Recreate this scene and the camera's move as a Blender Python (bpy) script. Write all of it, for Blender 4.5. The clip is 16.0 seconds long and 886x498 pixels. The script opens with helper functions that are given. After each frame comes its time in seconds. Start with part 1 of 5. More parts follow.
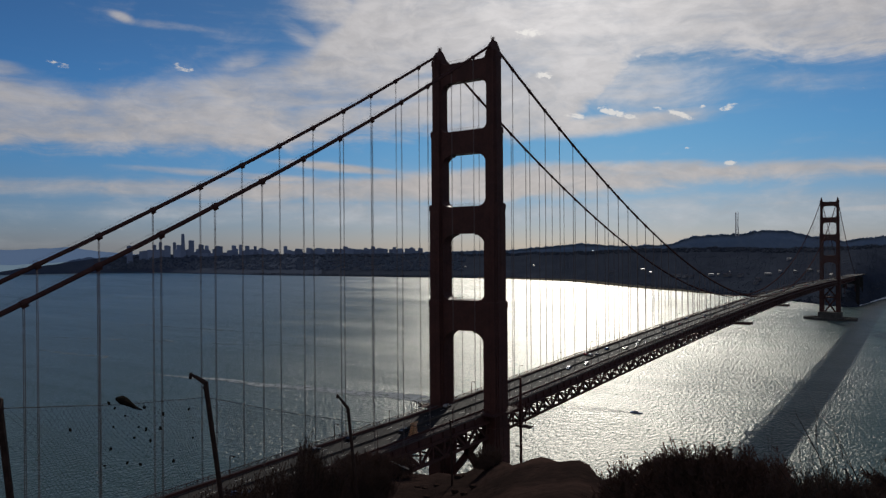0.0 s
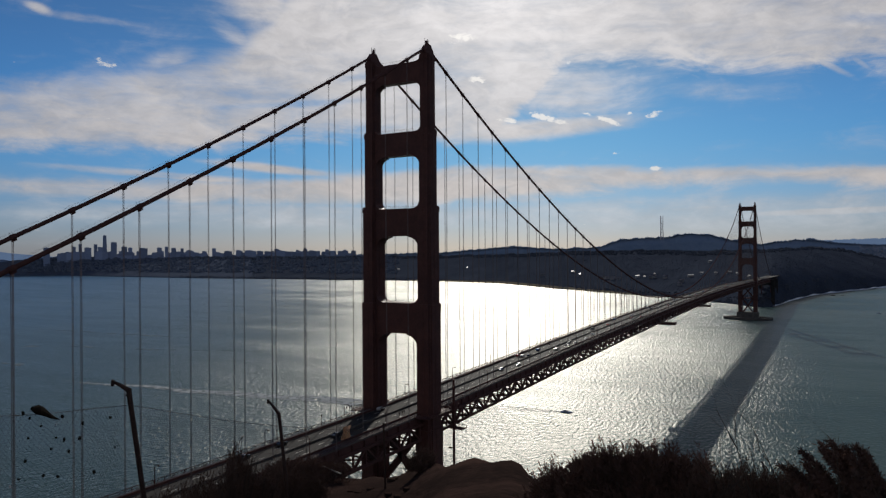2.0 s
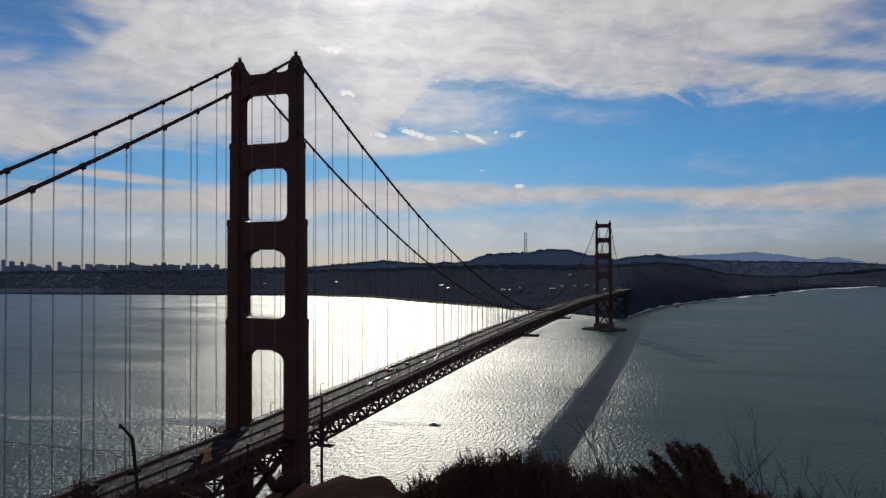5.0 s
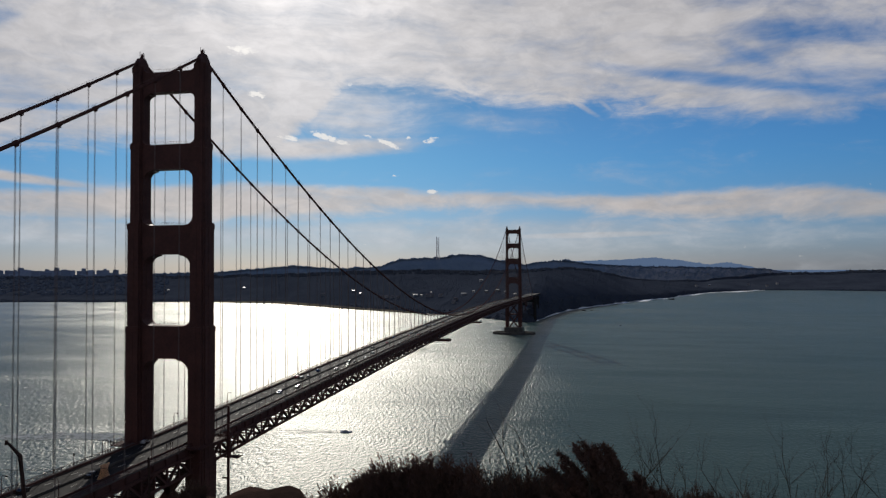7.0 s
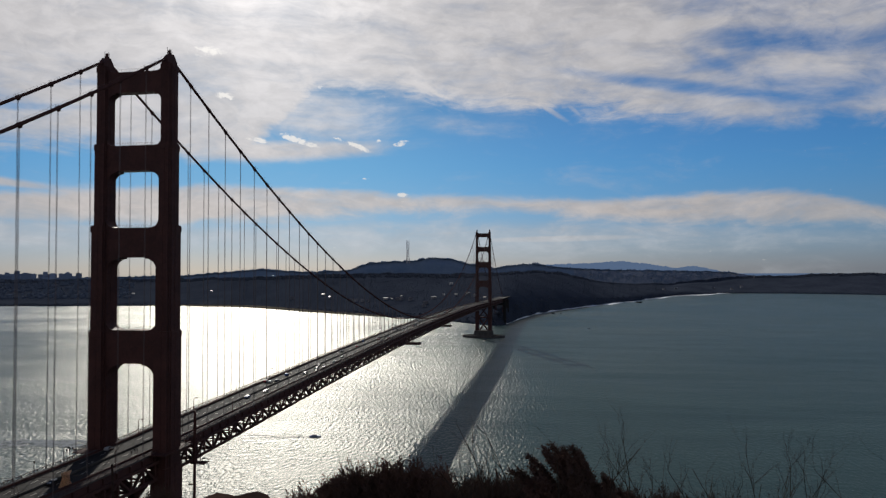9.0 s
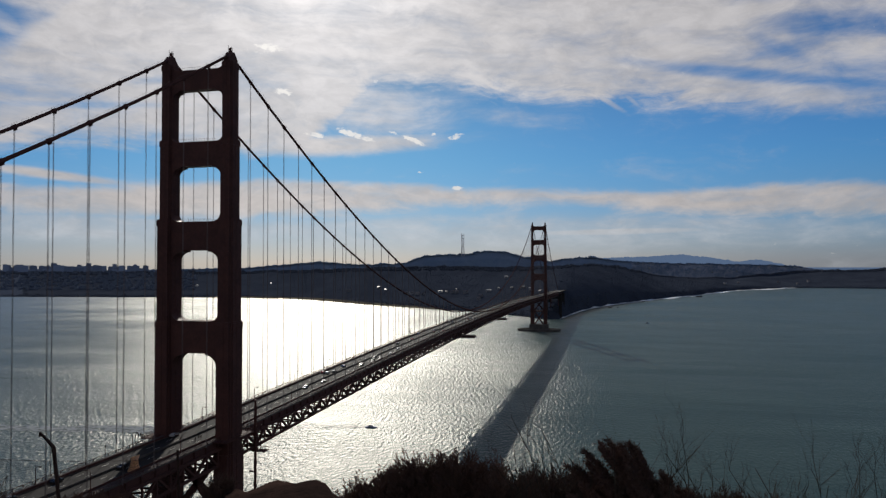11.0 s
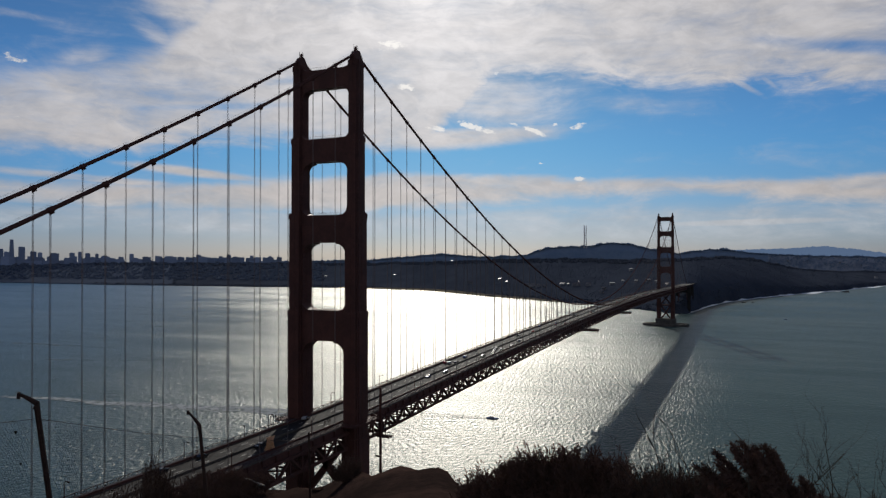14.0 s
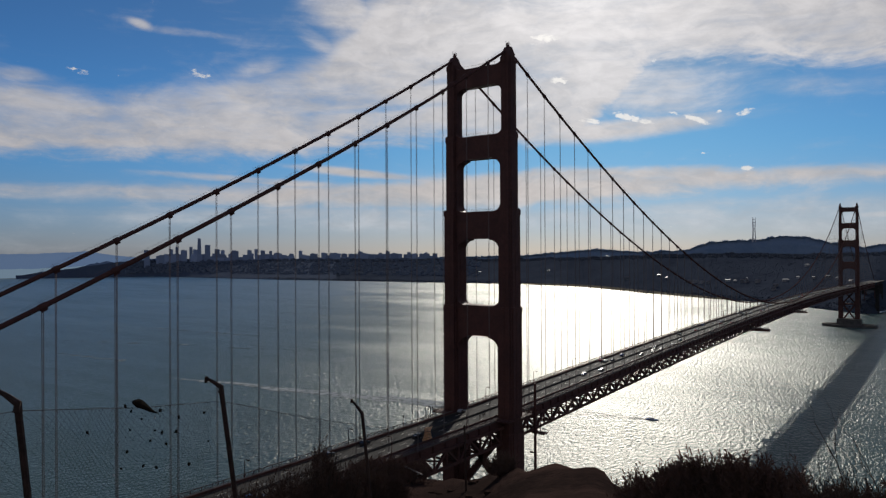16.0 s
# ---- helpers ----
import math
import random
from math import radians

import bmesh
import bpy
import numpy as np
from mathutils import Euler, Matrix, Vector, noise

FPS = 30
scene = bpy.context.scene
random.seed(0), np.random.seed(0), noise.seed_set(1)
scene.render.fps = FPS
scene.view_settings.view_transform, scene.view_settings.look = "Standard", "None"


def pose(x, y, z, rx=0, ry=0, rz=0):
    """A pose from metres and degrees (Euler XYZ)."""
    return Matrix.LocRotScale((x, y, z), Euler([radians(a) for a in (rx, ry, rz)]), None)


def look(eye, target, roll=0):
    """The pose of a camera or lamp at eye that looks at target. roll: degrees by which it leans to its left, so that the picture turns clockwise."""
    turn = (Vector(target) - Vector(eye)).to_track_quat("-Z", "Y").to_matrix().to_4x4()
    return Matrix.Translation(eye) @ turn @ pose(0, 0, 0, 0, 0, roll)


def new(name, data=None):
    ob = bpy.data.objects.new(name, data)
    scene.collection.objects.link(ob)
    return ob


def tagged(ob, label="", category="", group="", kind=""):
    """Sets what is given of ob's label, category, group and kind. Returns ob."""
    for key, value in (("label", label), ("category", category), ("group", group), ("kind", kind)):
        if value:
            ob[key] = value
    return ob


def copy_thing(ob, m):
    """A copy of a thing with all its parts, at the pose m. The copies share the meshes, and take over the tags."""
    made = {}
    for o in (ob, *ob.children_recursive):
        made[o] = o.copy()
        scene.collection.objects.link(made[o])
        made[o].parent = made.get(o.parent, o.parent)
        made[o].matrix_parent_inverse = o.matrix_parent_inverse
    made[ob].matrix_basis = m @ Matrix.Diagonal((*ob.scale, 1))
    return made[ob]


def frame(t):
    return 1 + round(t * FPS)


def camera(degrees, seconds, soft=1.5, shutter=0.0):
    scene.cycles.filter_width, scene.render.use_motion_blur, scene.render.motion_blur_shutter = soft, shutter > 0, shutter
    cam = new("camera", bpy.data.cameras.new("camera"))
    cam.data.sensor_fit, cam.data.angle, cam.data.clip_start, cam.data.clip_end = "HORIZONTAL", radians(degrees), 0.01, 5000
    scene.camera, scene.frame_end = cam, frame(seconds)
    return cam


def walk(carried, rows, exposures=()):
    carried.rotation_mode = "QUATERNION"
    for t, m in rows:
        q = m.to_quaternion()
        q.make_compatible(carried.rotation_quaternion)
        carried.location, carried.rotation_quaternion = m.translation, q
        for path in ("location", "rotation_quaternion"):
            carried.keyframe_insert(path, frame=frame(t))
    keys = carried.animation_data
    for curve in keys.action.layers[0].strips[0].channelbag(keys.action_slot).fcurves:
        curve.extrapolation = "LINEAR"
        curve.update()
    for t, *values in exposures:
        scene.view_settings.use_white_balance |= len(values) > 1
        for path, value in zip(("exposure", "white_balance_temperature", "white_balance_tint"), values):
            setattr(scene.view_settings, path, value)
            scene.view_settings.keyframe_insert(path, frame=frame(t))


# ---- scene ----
SECONDS = 16.0
cam = camera(63.94, SECONDS, soft=1.35)

# ---- camera: stands on the headland and pans ----
EYE = (166.96, -258.78, 145.91)
PAN = [  # seconds, yaw, pitch, roll
    (0, 34.78, -0.22, 0.44), (0.5, 34.18, -0.19, 0.52), (1, 32.98, -0.21, 0.44), (1.5, 31.25, -0.19, 0.34),
    (2, 29.42, -0.06, 0.36), (2.5, 27.21, 0.03, 0.45), (3, 25.38, 0.06, 0.33), (3.5, 23.75, 0.14, 0.16),
    (4.75, 19.78, 0.86, 0.18), (6, 15.50, 1.53, 0.19), (6.5, 13.54, 1.41, 0.12), (7, 11.86, 1.43, 0.22),
    (7.5, 10.22, 1.61, 0.20), (8, 9.25, 1.75, 0.27), (9.25, 9.66, 1.65, 0.10), (10.5, 12.48, 1.31, -0.03),
    (11, 13.88, 1.15, 0.07), (11.5, 14.90, 0.94, 0.11), (12, 16.07, 0.80, 0.35), (12.5, 17.40, 0.77, 0.33),
    (13, 18.90, 0.65, 0.26), (13.5, 21.07, 0.55, 0.14), (14, 23.61, 0.51, 0.00), (14.5, 27.55, 0.37, 0.18),
    (15, 31.24, 0.21, 0.29), (15.5, 34.19, 0.21, 0.30), (16, 35.95, 0.20, 0.30)]
walk(cam, [(t, pose(*EYE, 90 + p, r, y)) for t, y, p, r in PAN],
     [(0.0, -0.20), (0.5, -0.12), (1.0, -0.07), (2.0, 0.0), (12.0, 0.0), (16.0, 0.03)])

# ---- sun, sky, clouds ----
SUN_AZ, SUN_EL = -23.6, 25.2        # degrees; azimuth from +Y (south along the bridge) towards +X (west)


def heading(az, el):
    a, e = radians(az), radians(el)
    return Vector((math.sin(a) * math.cos(e), math.cos(a) * math.cos(e), math.sin(e)))


sun_data = bpy.data.lights.new("sun", "SUN")
sun_data.energy, sun_data.angle, sun_data.color = 3.0, radians(0.6), (1.0, 0.95, 0.86)
sun = new("sun", sun_data)
sun.matrix_world = look(heading(SUN_AZ, SUN_EL) * 1000, (0, 0, 0))


class Nodes:
    """Short hand for a node tree."""

    def __init__(self, tree):
        self.tree = tree
        tree.nodes.clear()

    def add(self, kind, inputs=None, operation="", clamp=False, interpolation="", data_type="", blend="", turning=""):
        node = self.tree.nodes.new(kind)
        if operation:
            node.operation = operation
        if clamp:
            node.use_clamp = True
        if interpolation:
            node.interpolation_type = interpolation
        if data_type:
            node.data_type = data_type
        if blend:
            node.blend_type = blend
        if turning:
            node.rotation_type = turning
        for key, value in (inputs or {}).items():
            if isinstance(value, bpy.types.NodeSocket):
                self.tree.links.new(value, node.inputs[key])
            else:
                node.inputs[key].default_value = value
        return node

    def math(self, op, a, b=0.0, clamp=False):
        return self.add("ShaderNodeMath", {0: a, 1: b}, operation=op, clamp=clamp).outputs[0]

    def noise(self, vector, scale, detail=4.0, rough=0.55, distortion=0.0, out=0):
        return self.add("ShaderNodeTexNoise", {"Vector": vector, "Scale": scale, "Detail": detail, "Roughness": rough,
                                               "Distortion": distortion}).outputs[out]

    def smooth(self, value, low, high, to_low=0.0, to_high=1.0):
        return self.add("ShaderNodeMapRange", {"Value": value, "From Min": low, "From Max": high, "To Min": to_low, "To Max": to_high},
                        interpolation="SMOOTHSTEP").outputs[0]

    def smooth_free(self, value, low, high):
        return self.add("ShaderNodeMapRange", {"Value": value, "From Min": low, "From Max": high}).outputs[0]

    def mix(self, factor, a, b, blend="MIX"):
        return self.add("ShaderNodeMix", {0: factor, 6: a, 7: b}, data_type="RGBA", blend=blend).outputs[2]


world = bpy.data.worlds.new("sky")
scene.world = world
world.use_nodes = True
w = Nodes(world.node_tree)
direction = w.add("ShaderNodeTexCoord").outputs["Generated"]
sky_node = w.add("ShaderNodeTexSky")
sky_node.sky_type, sky_node.sun_disc = "NISHITA", False
sky_node.sun_elevation, sky_node.sun_rotation = radians(SUN_EL), radians(SUN_AZ)
sky_node.altitude, sky_node.air_density, sky_node.dust_density, sky_node.ozone_density = 100, 1.0, 0.6, 2.5
sky = sky_node.outputs[0]
xyz = w.add("ShaderNodeSeparateXYZ", {0: direction}).outputs
# azimuth and elevation in degrees
az = w.math("MULTIPLY", w.math("ARCTAN2", xyz[0], xyz[1]), 57.2958)
el = w.math("SUBTRACT", w.math("MULTIPLY", w.math("ARCSINE", xyz[2]), 57.2958), w.math("MULTIPLY", w.math("SINE", w.math("SUBTRACT", radians(-20), w.math("ARCTAN2", xyz[0], xyz[1]))), 0.28))
flat = w.add("ShaderNodeCombineXYZ", {0: az, 1: el, 2: 0.0}).outputs[0]


def patch(az0, el0, half_az, half_el, turn=0.0, gain=1.0):
    """A soft oval of cloud cover about a heading."""
    moved = w.add("ShaderNodeVectorMath", {0: flat, 1: (-az0, -el0, 0.0)}, operation="ADD").outputs[0]
    turned = w.add("ShaderNodeVectorRotate", {"Vector": moved, "Angle": radians(-turn)}, turning="Z_AXIS").outputs[0]
    scaled = w.add("ShaderNodeVectorMath", {0: turned, 1: (1 / half_az, 1 / half_el, 0.0)}, operation="MULTIPLY").outputs[0]
    size = w.add("ShaderNodeVectorMath", {0: scaled}, operation="LENGTH").outputs["Value"]
    return w.smooth(size, 0.25, 1.35, gain, 0.0)


streak_space = w.add("ShaderNodeMapping", {"Vector": flat, "Rotation": (0, 0, radians(-6)), "Scale": (0.055, 0.34, 1.0)}).outputs[0]
puff_space = w.add("ShaderNodeMapping", {"Vector": flat, "Rotation": (0, 0, radians(-12)), "Scale": (0.20, 0.42, 1.0)}).outputs[0]
wisp_space = w.add("ShaderNodeMapping", {"Vector": flat, "Rotation": (0, 0, radians(24)), "Scale": (0.16, 0.75, 1.0)}).outputs[0]
warp = w.noise(flat, 0.09, 3.0, 0.5, out=1)


def bent(space, much):
    shift = w.add("ShaderNodeVectorMath", {0: warp, 3: much}, operation="SCALE").outputs[0]
    return w.add("ShaderNodeVectorMath", {0: space, 1: shift}, operation="ADD").outputs[0]


streaks = w.noise(bent(streak_space, 1.4), 1.0, 8.0, 0.62, 0.5)
puffs = w.noise(bent(puff_space, 0.8), 1.0, 9.0, 0.62, 0.4)
wisps = w.noise(bent(wisp_space, 2.2), 1.0, 6.0, 0.60, 0.8)
texture = w.math("ADD", w.math("ADD", w.math("MULTIPLY", streaks, 1.00), w.math("MULTIPLY", puffs, 0.85)), w.math("MULTIPLY", wisps, 0.40))
threads_space = w.add("ShaderNodeMapping", {"Vector": flat, "Rotation": (0, 0, radians(-9)), "Scale": (0.16, 1.5, 1.0)}).outputs[0]
threads = w.noise(bent(threads_space, 3.0), 1.0, 6.0, 0.65, 0.3)
texture = w.math("SUBTRACT", w.math("ADD", texture, w.math("MULTIPLY", threads, 0.36)), 1.30)
mottle_space = w.add("ShaderNodeMapping", {"Vector": flat, "Rotation": (0, 0, radians(10)), "Scale": (0.42, 0.95, 1.0)}).outputs[0]
mottle = w.noise(bent(mottle_space, 1.6), 1.0, 9.0, 0.64, 0.5)


def along(points):
    """A height in degrees that changes with the azimuth, between points (azimuth, elevation)."""
    ramp = w.add("ShaderNodeValToRGB", {0: w.smooth_free(az, -80.0, 40.0)})
    stops = ramp.color_ramp.elements
    while len(stops) < len(points):
        stops.new(0.5)
    for stop, (a, e) in zip(stops, points):
        stop.position = (a + 80) / 120
        stop.color = (e / 40, e / 40, e / 40, 1)
    return w.math("MULTIPLY", ramp.outputs[0], 40.0)


ragged = w.math("ADD", w.math("MULTIPLY", w.math("SUBTRACT", mottle, 0.5), 1.3), w.math("MULTIPLY", w.math("SUBTRACT", streaks, 0.5), 3.4))


def sheet(low, high, soft_low, soft_high, gain, torn=1.0):
    """A long sheet of cloud between two wandering edges."""
    ragged_el = w.math("ADD", el, w.math("MULTIPLY", ragged, torn))
    under = w.smooth(w.math("SUBTRACT", ragged_el, along(low)), -soft_low, soft_low)
    over = w.smooth(w.math("SUBTRACT", along(high), ragged_el), -soft_high, soft_high)
    return w.math("MULTIPLY", w.math("MULTIPLY", under, over), gain)


# the high sheet in front of the sun, with its tail to the east
high_sheet = sheet([(-80, 7.0), (-68, 6.9), (-53, 6.9), (-44, 8.3), (-36, 9.0), (-29, 8.7), (-25, 9.2), (-22, 12.0), (-19.5, 14.2), (-13, 14.4), (-8.5, 13.8), (-4, 13.4), (0.5, 12.8), (9, 11.6), (17, 10.6), (24, 10.2), (40, 10.0)],
                   [(-80, 12.5), (-68, 11.7), (-61, 11.2), (-54, 12.4), (-49, 13.6), (-45.5, 15.2), (-43.5, 17.4), (-40.5, 20.5), (-36, 26.0), (-30, 39.0), (16, 39.0), (24, 30.0), (40, 24.0)], 1.15, 1.7, 0.88)
thin_west = w.smooth(az, 4.0, 16.0, 1.0, 0.68)
cover = w.math("MULTIPLY", w.math("MULTIPLY", high_sheet, thin_west), w.smooth(az, -52.0, -33.0, 0.84, 1.0))
# the cream band above the far hills
low_sheet = sheet([(-80, 3.6), (-45, 3.2), (-36, 3.3), (-29, 3.6), (-22, 4.0), (-13, 4.6), (-4, 4.7), (2.7, 4.1), (9, 3.5), (15, 3.4), (23, 3.0), (40, 3.0)],
                  [(-80, 4.4), (-45, 5.3), (-36, 5.9), (-29, 6.3), (-22, 6.4), (-13, 6.0), (-6, 5.9), (0.5, 5.8), (2.7, 5.3), (7, 5.9), (13, 6.0), (18.7, 5.5), (22.7, 4.4), (40, 4.0)], 0.85, 0.55, 0.82, 0.55)
cover = w.math("MAXIMUM", cover, w.math("MULTIPLY", low_sheet, w.smooth(az, -60.0, -42.0, 0.62, 1.0)))
for spot in [(-22, 9.4, 11, 0.95, 3, 0.82), (-31, 9.3, 7, 0.8, 0, 0.8), (-43, 6.2, 6, 0.4, -5, 0.80), (-50, 5.4, 10, 0.35, -3, 0.62), (-56, 4.2, 15, 0.9, 0, 0.55), (-4, 2.6, 34, 1.6, 0, 0.46), (0, 2.55, 9, 0.35, 1, 0.85),
             (-42, 2.6, 24, 1.3, 0, 0.62), (-45.0, 15.6, 3.0, 0.8, -33, 0.36), (-43.6, 18.3, 4.4, 2.2, -30, 0.66), (-58.9, 16.35, 1.1, 0.40, -14, 0.62), (-56.2, 16.15, 3.8, 0.35, 0, 0.36), (-66.5, 12.0, 2.2, 0.7, 0, 0.5),
             (-50.5, 13.7, 2.6, 0.9, 20, 0.40), (-0.8, 12.7, 1.9, 0.30, -34, 0.62), (0.7, 13.0, 1.6, 0.28, -40, 0.56), (-2.2, 15.4, 1.0, 0.3, -50, 0.7), (-8, 11.6, 6, 0.8, -6, 0.26), (-21, 12.4, 9, 3.2, -6, 0.50),
             # unseen clouds beside and behind the look-out, added as fill light
             (-110, 18, 34, 13, 0, 1.0), (85, 18, 50, 13, 0, 1.0), (160, 28, 50, 18, 0, 0.95), (-160, 28, 40, 18, 0, 0.95)]:
    cover = w.math("MAXIMUM", cover, patch(*spot))
# rifts where the blue shows through
for spot in [(8.0, 14.2, 10, 0.55, -11, 0.42), (17.5, 16.4, 6.5, 1.1, -8, 0.30), (19, 12.9, 7, 1.2, -8, 0.28), (11.5, 15.6, 2.5, 0.5, -30, 0.2), (-33.5, 14.0, 4.5, 0.35, 12, 0.30), (-40, 11.3, 7, 0.30, 5, 0.25)]:
    cover = w.math("SUBTRACT", cover, patch(*spot))
density = w.smooth(w.math("ADD", w.math("MULTIPLY", texture, 0.95), w.math("MULTIPLY", cover, 1.07)), 0.0, 1.05)
# small bright puffs under the large sheet
small = None
for spot in [(-21.2, 10.25, 1.9, 0.36, -17, 0.52), (-16.2, 9.85, 1.3, 0.28, -22, 0.54), (-12.9, 10.15, 0.9, 0.28, 10, 0.52), (-14.6, 10.35, 0.35, 0.18, 0, 0.42), (-17.8, 10.4, 0.6, 0.2, -10, 0.42),
             (-24.0, 10.1, 1.3, 0.28, -8, 0.42), (-26.6, 13.35, 0.9, 0.42, 0, 0.44), (-27.6, 16.5, 2.0, 0.5, 6, 0.42), (-19.3, 14.4, 0.4, 0.26, 0, 0.42), (-54.9, 13.3, 1.0, 0.40, -10, 0.40), (-63.1, 12.7, 0.9, 0.3, -5, 0.34),
             (-15.8, 7.3, 0.35, 0.14, 0, 0.40), (-12.8, 6.1, 0.6, 0.24, 0, 0.42)]:
    value = patch(*spot)
    small = value if small is None else w.math("MAXIMUM", small, value)
fine_space = w.add("ShaderNodeMapping", {"Vector": flat, "Rotation": (0, 0, radians(15)), "Scale": (0.9, 1.6, 1.0)}).outputs[0]
small = w.smooth(w.math("ADD", w.math("MULTIPLY", w.noise(fine_space, 1.3, 7.0, 0.66, 0.3), 1.5), small), 1.0, 1.26)
# light that the cloud throws forward, by the angle from the sun
cosine = w.add("ShaderNodeVectorMath", {0: direction, 1: tuple(heading(SUN_AZ, SUN_EL))}, operation="DOT_PRODUCT").outputs["Value"]
angle = w.math("MULTIPLY", w.math("ARCCOSINE", w.math("MINIMUM", cosine, 0.99999)), 57.2958)
near = w.math("POWER", 2.71828, w.math("MULTIPLY", angle, -1 / 4.0))
wide = w.math("POWER", 2.71828, w.math("MULTIPLY", angle, -1 / 16.0))
thick = w.math("MULTIPLY", w.smooth(w.math("ADD", puffs, w.math("MULTIPLY", streaks, 0.6)), 0.62, 1.0, 0.92, 1.09), w.smooth(mottle, 0.32, 0.68, 0.92, 1.07))
forward = w.math("ADD", w.math("MULTIPLY", near, 1.0), w.math("MULTIPLY", w.math("ADD", w.math("MULTIPLY", wide, 0.44), 0.45), thick))
# sheet is cream low down, white higher
low_tint = w.mix(w.smooth(el, 2.2, 4.6), (0.90, 0.94, 1.0, 1), (1.0, 0.90, 0.84, 1))
cloud_tint = w.mix(w.smooth(el, 4.0, 13.0), low_tint, (1.0, 0.955, 0.94, 1))
cloud_light = w.add("ShaderNodeVectorMath", {0: cloud_tint, 3: forward}, operation="SCALE").outputs[0]
SKY = 0.064
sky_tint = w.mix(w.smooth(el, 0.0, 9.0), (0.40, 0.53, 0.92, 1), (0.27, 0.64, 1.06, 1))
sky_tint = w.mix(w.smooth(el, 9.0, 19.0), sky_tint, (0.28, 0.575, 0.92, 1))
sky_light = w.add("ShaderNodeVectorMath", {0: w.mix(1.0, sky, sky_tint, "MULTIPLY"), 3: w.math("MULTIPLY", w.math("SUBTRACT", 1.0, w.math("MULTIPLY", wide, 0.8)), SKY)}, operation="SCALE").outputs[0]
veil = w.mix(w.math("MULTIPLY", density, 0.90), sky_light, cloud_light)
bright = w.add("ShaderNodeVectorMath", {0: (1.0, 0.97, 0.93), 3: w.math("ADD", w.math("MULTIPLY", wide, 0.75), 0.58)}, operation="SCALE").outputs[0]
veil = w.mix(w.math("MULTIPLY", small, 0.85), veil, bright)
w.add("ShaderNodeOutputWorld", {0: w.add("ShaderNodeBackground", {0: veil, 1: 1.0}).outputs[0]})


# ---- materials ----
def material(name, colour, other=None, scale=1.0, rough=0.7, metal=0.0, bump=0.0, fine=6.0, specular=0.5, stretch=(1, 1, 1), glow=None, per_piece=0.0):
    """A surface of two tones mixed by noise at two scales, with fine relief."""
    m = bpy.data.materials.new(name)
    m.use_nodes = True
    n = Nodes(m.node_tree)
    place = n.add("ShaderNodeTexCoord").outputs["Object"]
    place = n.add("ShaderNodeMapping", {"Vector": place, "Scale": stretch}).outputs[0]
    other = other or tuple(c * 0.6 for c in colour)
    broad = n.noise(place, scale, 5.0, 0.6)
    grain = n.noise(place, scale * fine, 4.0, 0.6)
    both = n.math("ADD", n.math("MULTIPLY", broad, 0.65), n.math("MULTIPLY", grain, 0.35))
    tone = n.mix(n.smooth(both, 0.36, 0.64), (*colour, 1), (*other, 1))
    if per_piece:
        chance = n.add("ShaderNodeObjectInfo").outputs["Random"]
        tone = n.mix(1.0, tone, n.add("ShaderNodeCombineColor", {i: n.math("ADD", n.math("MULTIPLY", chance, per_piece), 1 - per_piece / 2) for i in range(3)}).outputs[0], "MULTIPLY")
    settings = {"Base Color": tone, "Metallic": metal, "Specular IOR Level": specular,
                "Roughness": n.smooth(grain, 0.3, 0.7, max(0.03, rough - 0.1), min(1.0, rough + 0.1))}
    if bump:
        settings["Normal"] = n.add("ShaderNodeBump", {"Height": both, "Strength": min(1.0, bump), "Distance": 0.35 / scale / fine ** 0.5}).outputs[0]
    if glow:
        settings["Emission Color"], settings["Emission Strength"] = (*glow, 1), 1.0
    shader = n.add("ShaderNodeBsdfPrincipled", settings).outputs[0]
    n.add("ShaderNodeOutputMaterial", {0: shader})
    return m


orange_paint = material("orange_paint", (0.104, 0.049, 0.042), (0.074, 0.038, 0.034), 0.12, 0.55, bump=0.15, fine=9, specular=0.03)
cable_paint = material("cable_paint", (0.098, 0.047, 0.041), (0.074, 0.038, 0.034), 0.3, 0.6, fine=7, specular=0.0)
rope_steel = material("rope_steel", (0.20, 0.17, 0.165), (0.14, 0.12, 0.115), 0.5, 0.8, specular=0.0)
concrete = material("concrete", (0.11, 0.10, 0.09), (0.065, 0.06, 0.055), 0.15, 0.9, bump=0.4, fine=8, specular=0.05)
asphalt = material("asphalt", (0.034, 0.030, 0.028), (0.022, 0.020, 0.019), 0.25, 0.8, bump=0.2, fine=12, stretch=(1, 0.15, 1), specular=0.06)
# darker concrete for the approach pylons
stained_concrete = material("stained_concrete", (0.036, 0.033, 0.032), (0.024, 0.022, 0.021), 0.12, 0.9, bump=0.4, fine=8, specular=0.0)
walkway = material("walkway", (0.12, 0.105, 0.10), (0.08, 0.07, 0.066), 0.3, 0.9, bump=0.3, stretch=(1, 0.3, 1), specular=0.05)
lane_paint = material("lane_paint", (0.6, 0.58, 0.5), (0.42, 0.4, 0.35), 1.0, 0.7)
galvanised = material("galvanised", (0.055, 0.034, 0.027), (0.03, 0.02, 0.017), 6.0, 0.8, bump=0.3, specular=0.1)
dirt = material("dirt", (0.042, 0.026, 0.0215), (0.021, 0.0145, 0.0125), 0.5, 0.95, bump=0.9, fine=9, specular=0.0)
rock = material("rock", (0.046, 0.028, 0.022), (0.024, 0.017, 0.014), 0.9, 0.9, bump=1.0, fine=7, specular=0.0)
leaf_dark = material("leaf_dark", (0.086, 0.057, 0.044), (0.118, 0.072, 0.058), 3.0, 0.75, specular=0.0, per_piece=0.4)
leaf_olive = material("leaf_olive", (0.082, 0.059, 0.046), (0.110, 0.072, 0.058), 3.0, 0.75, specular=0.0)
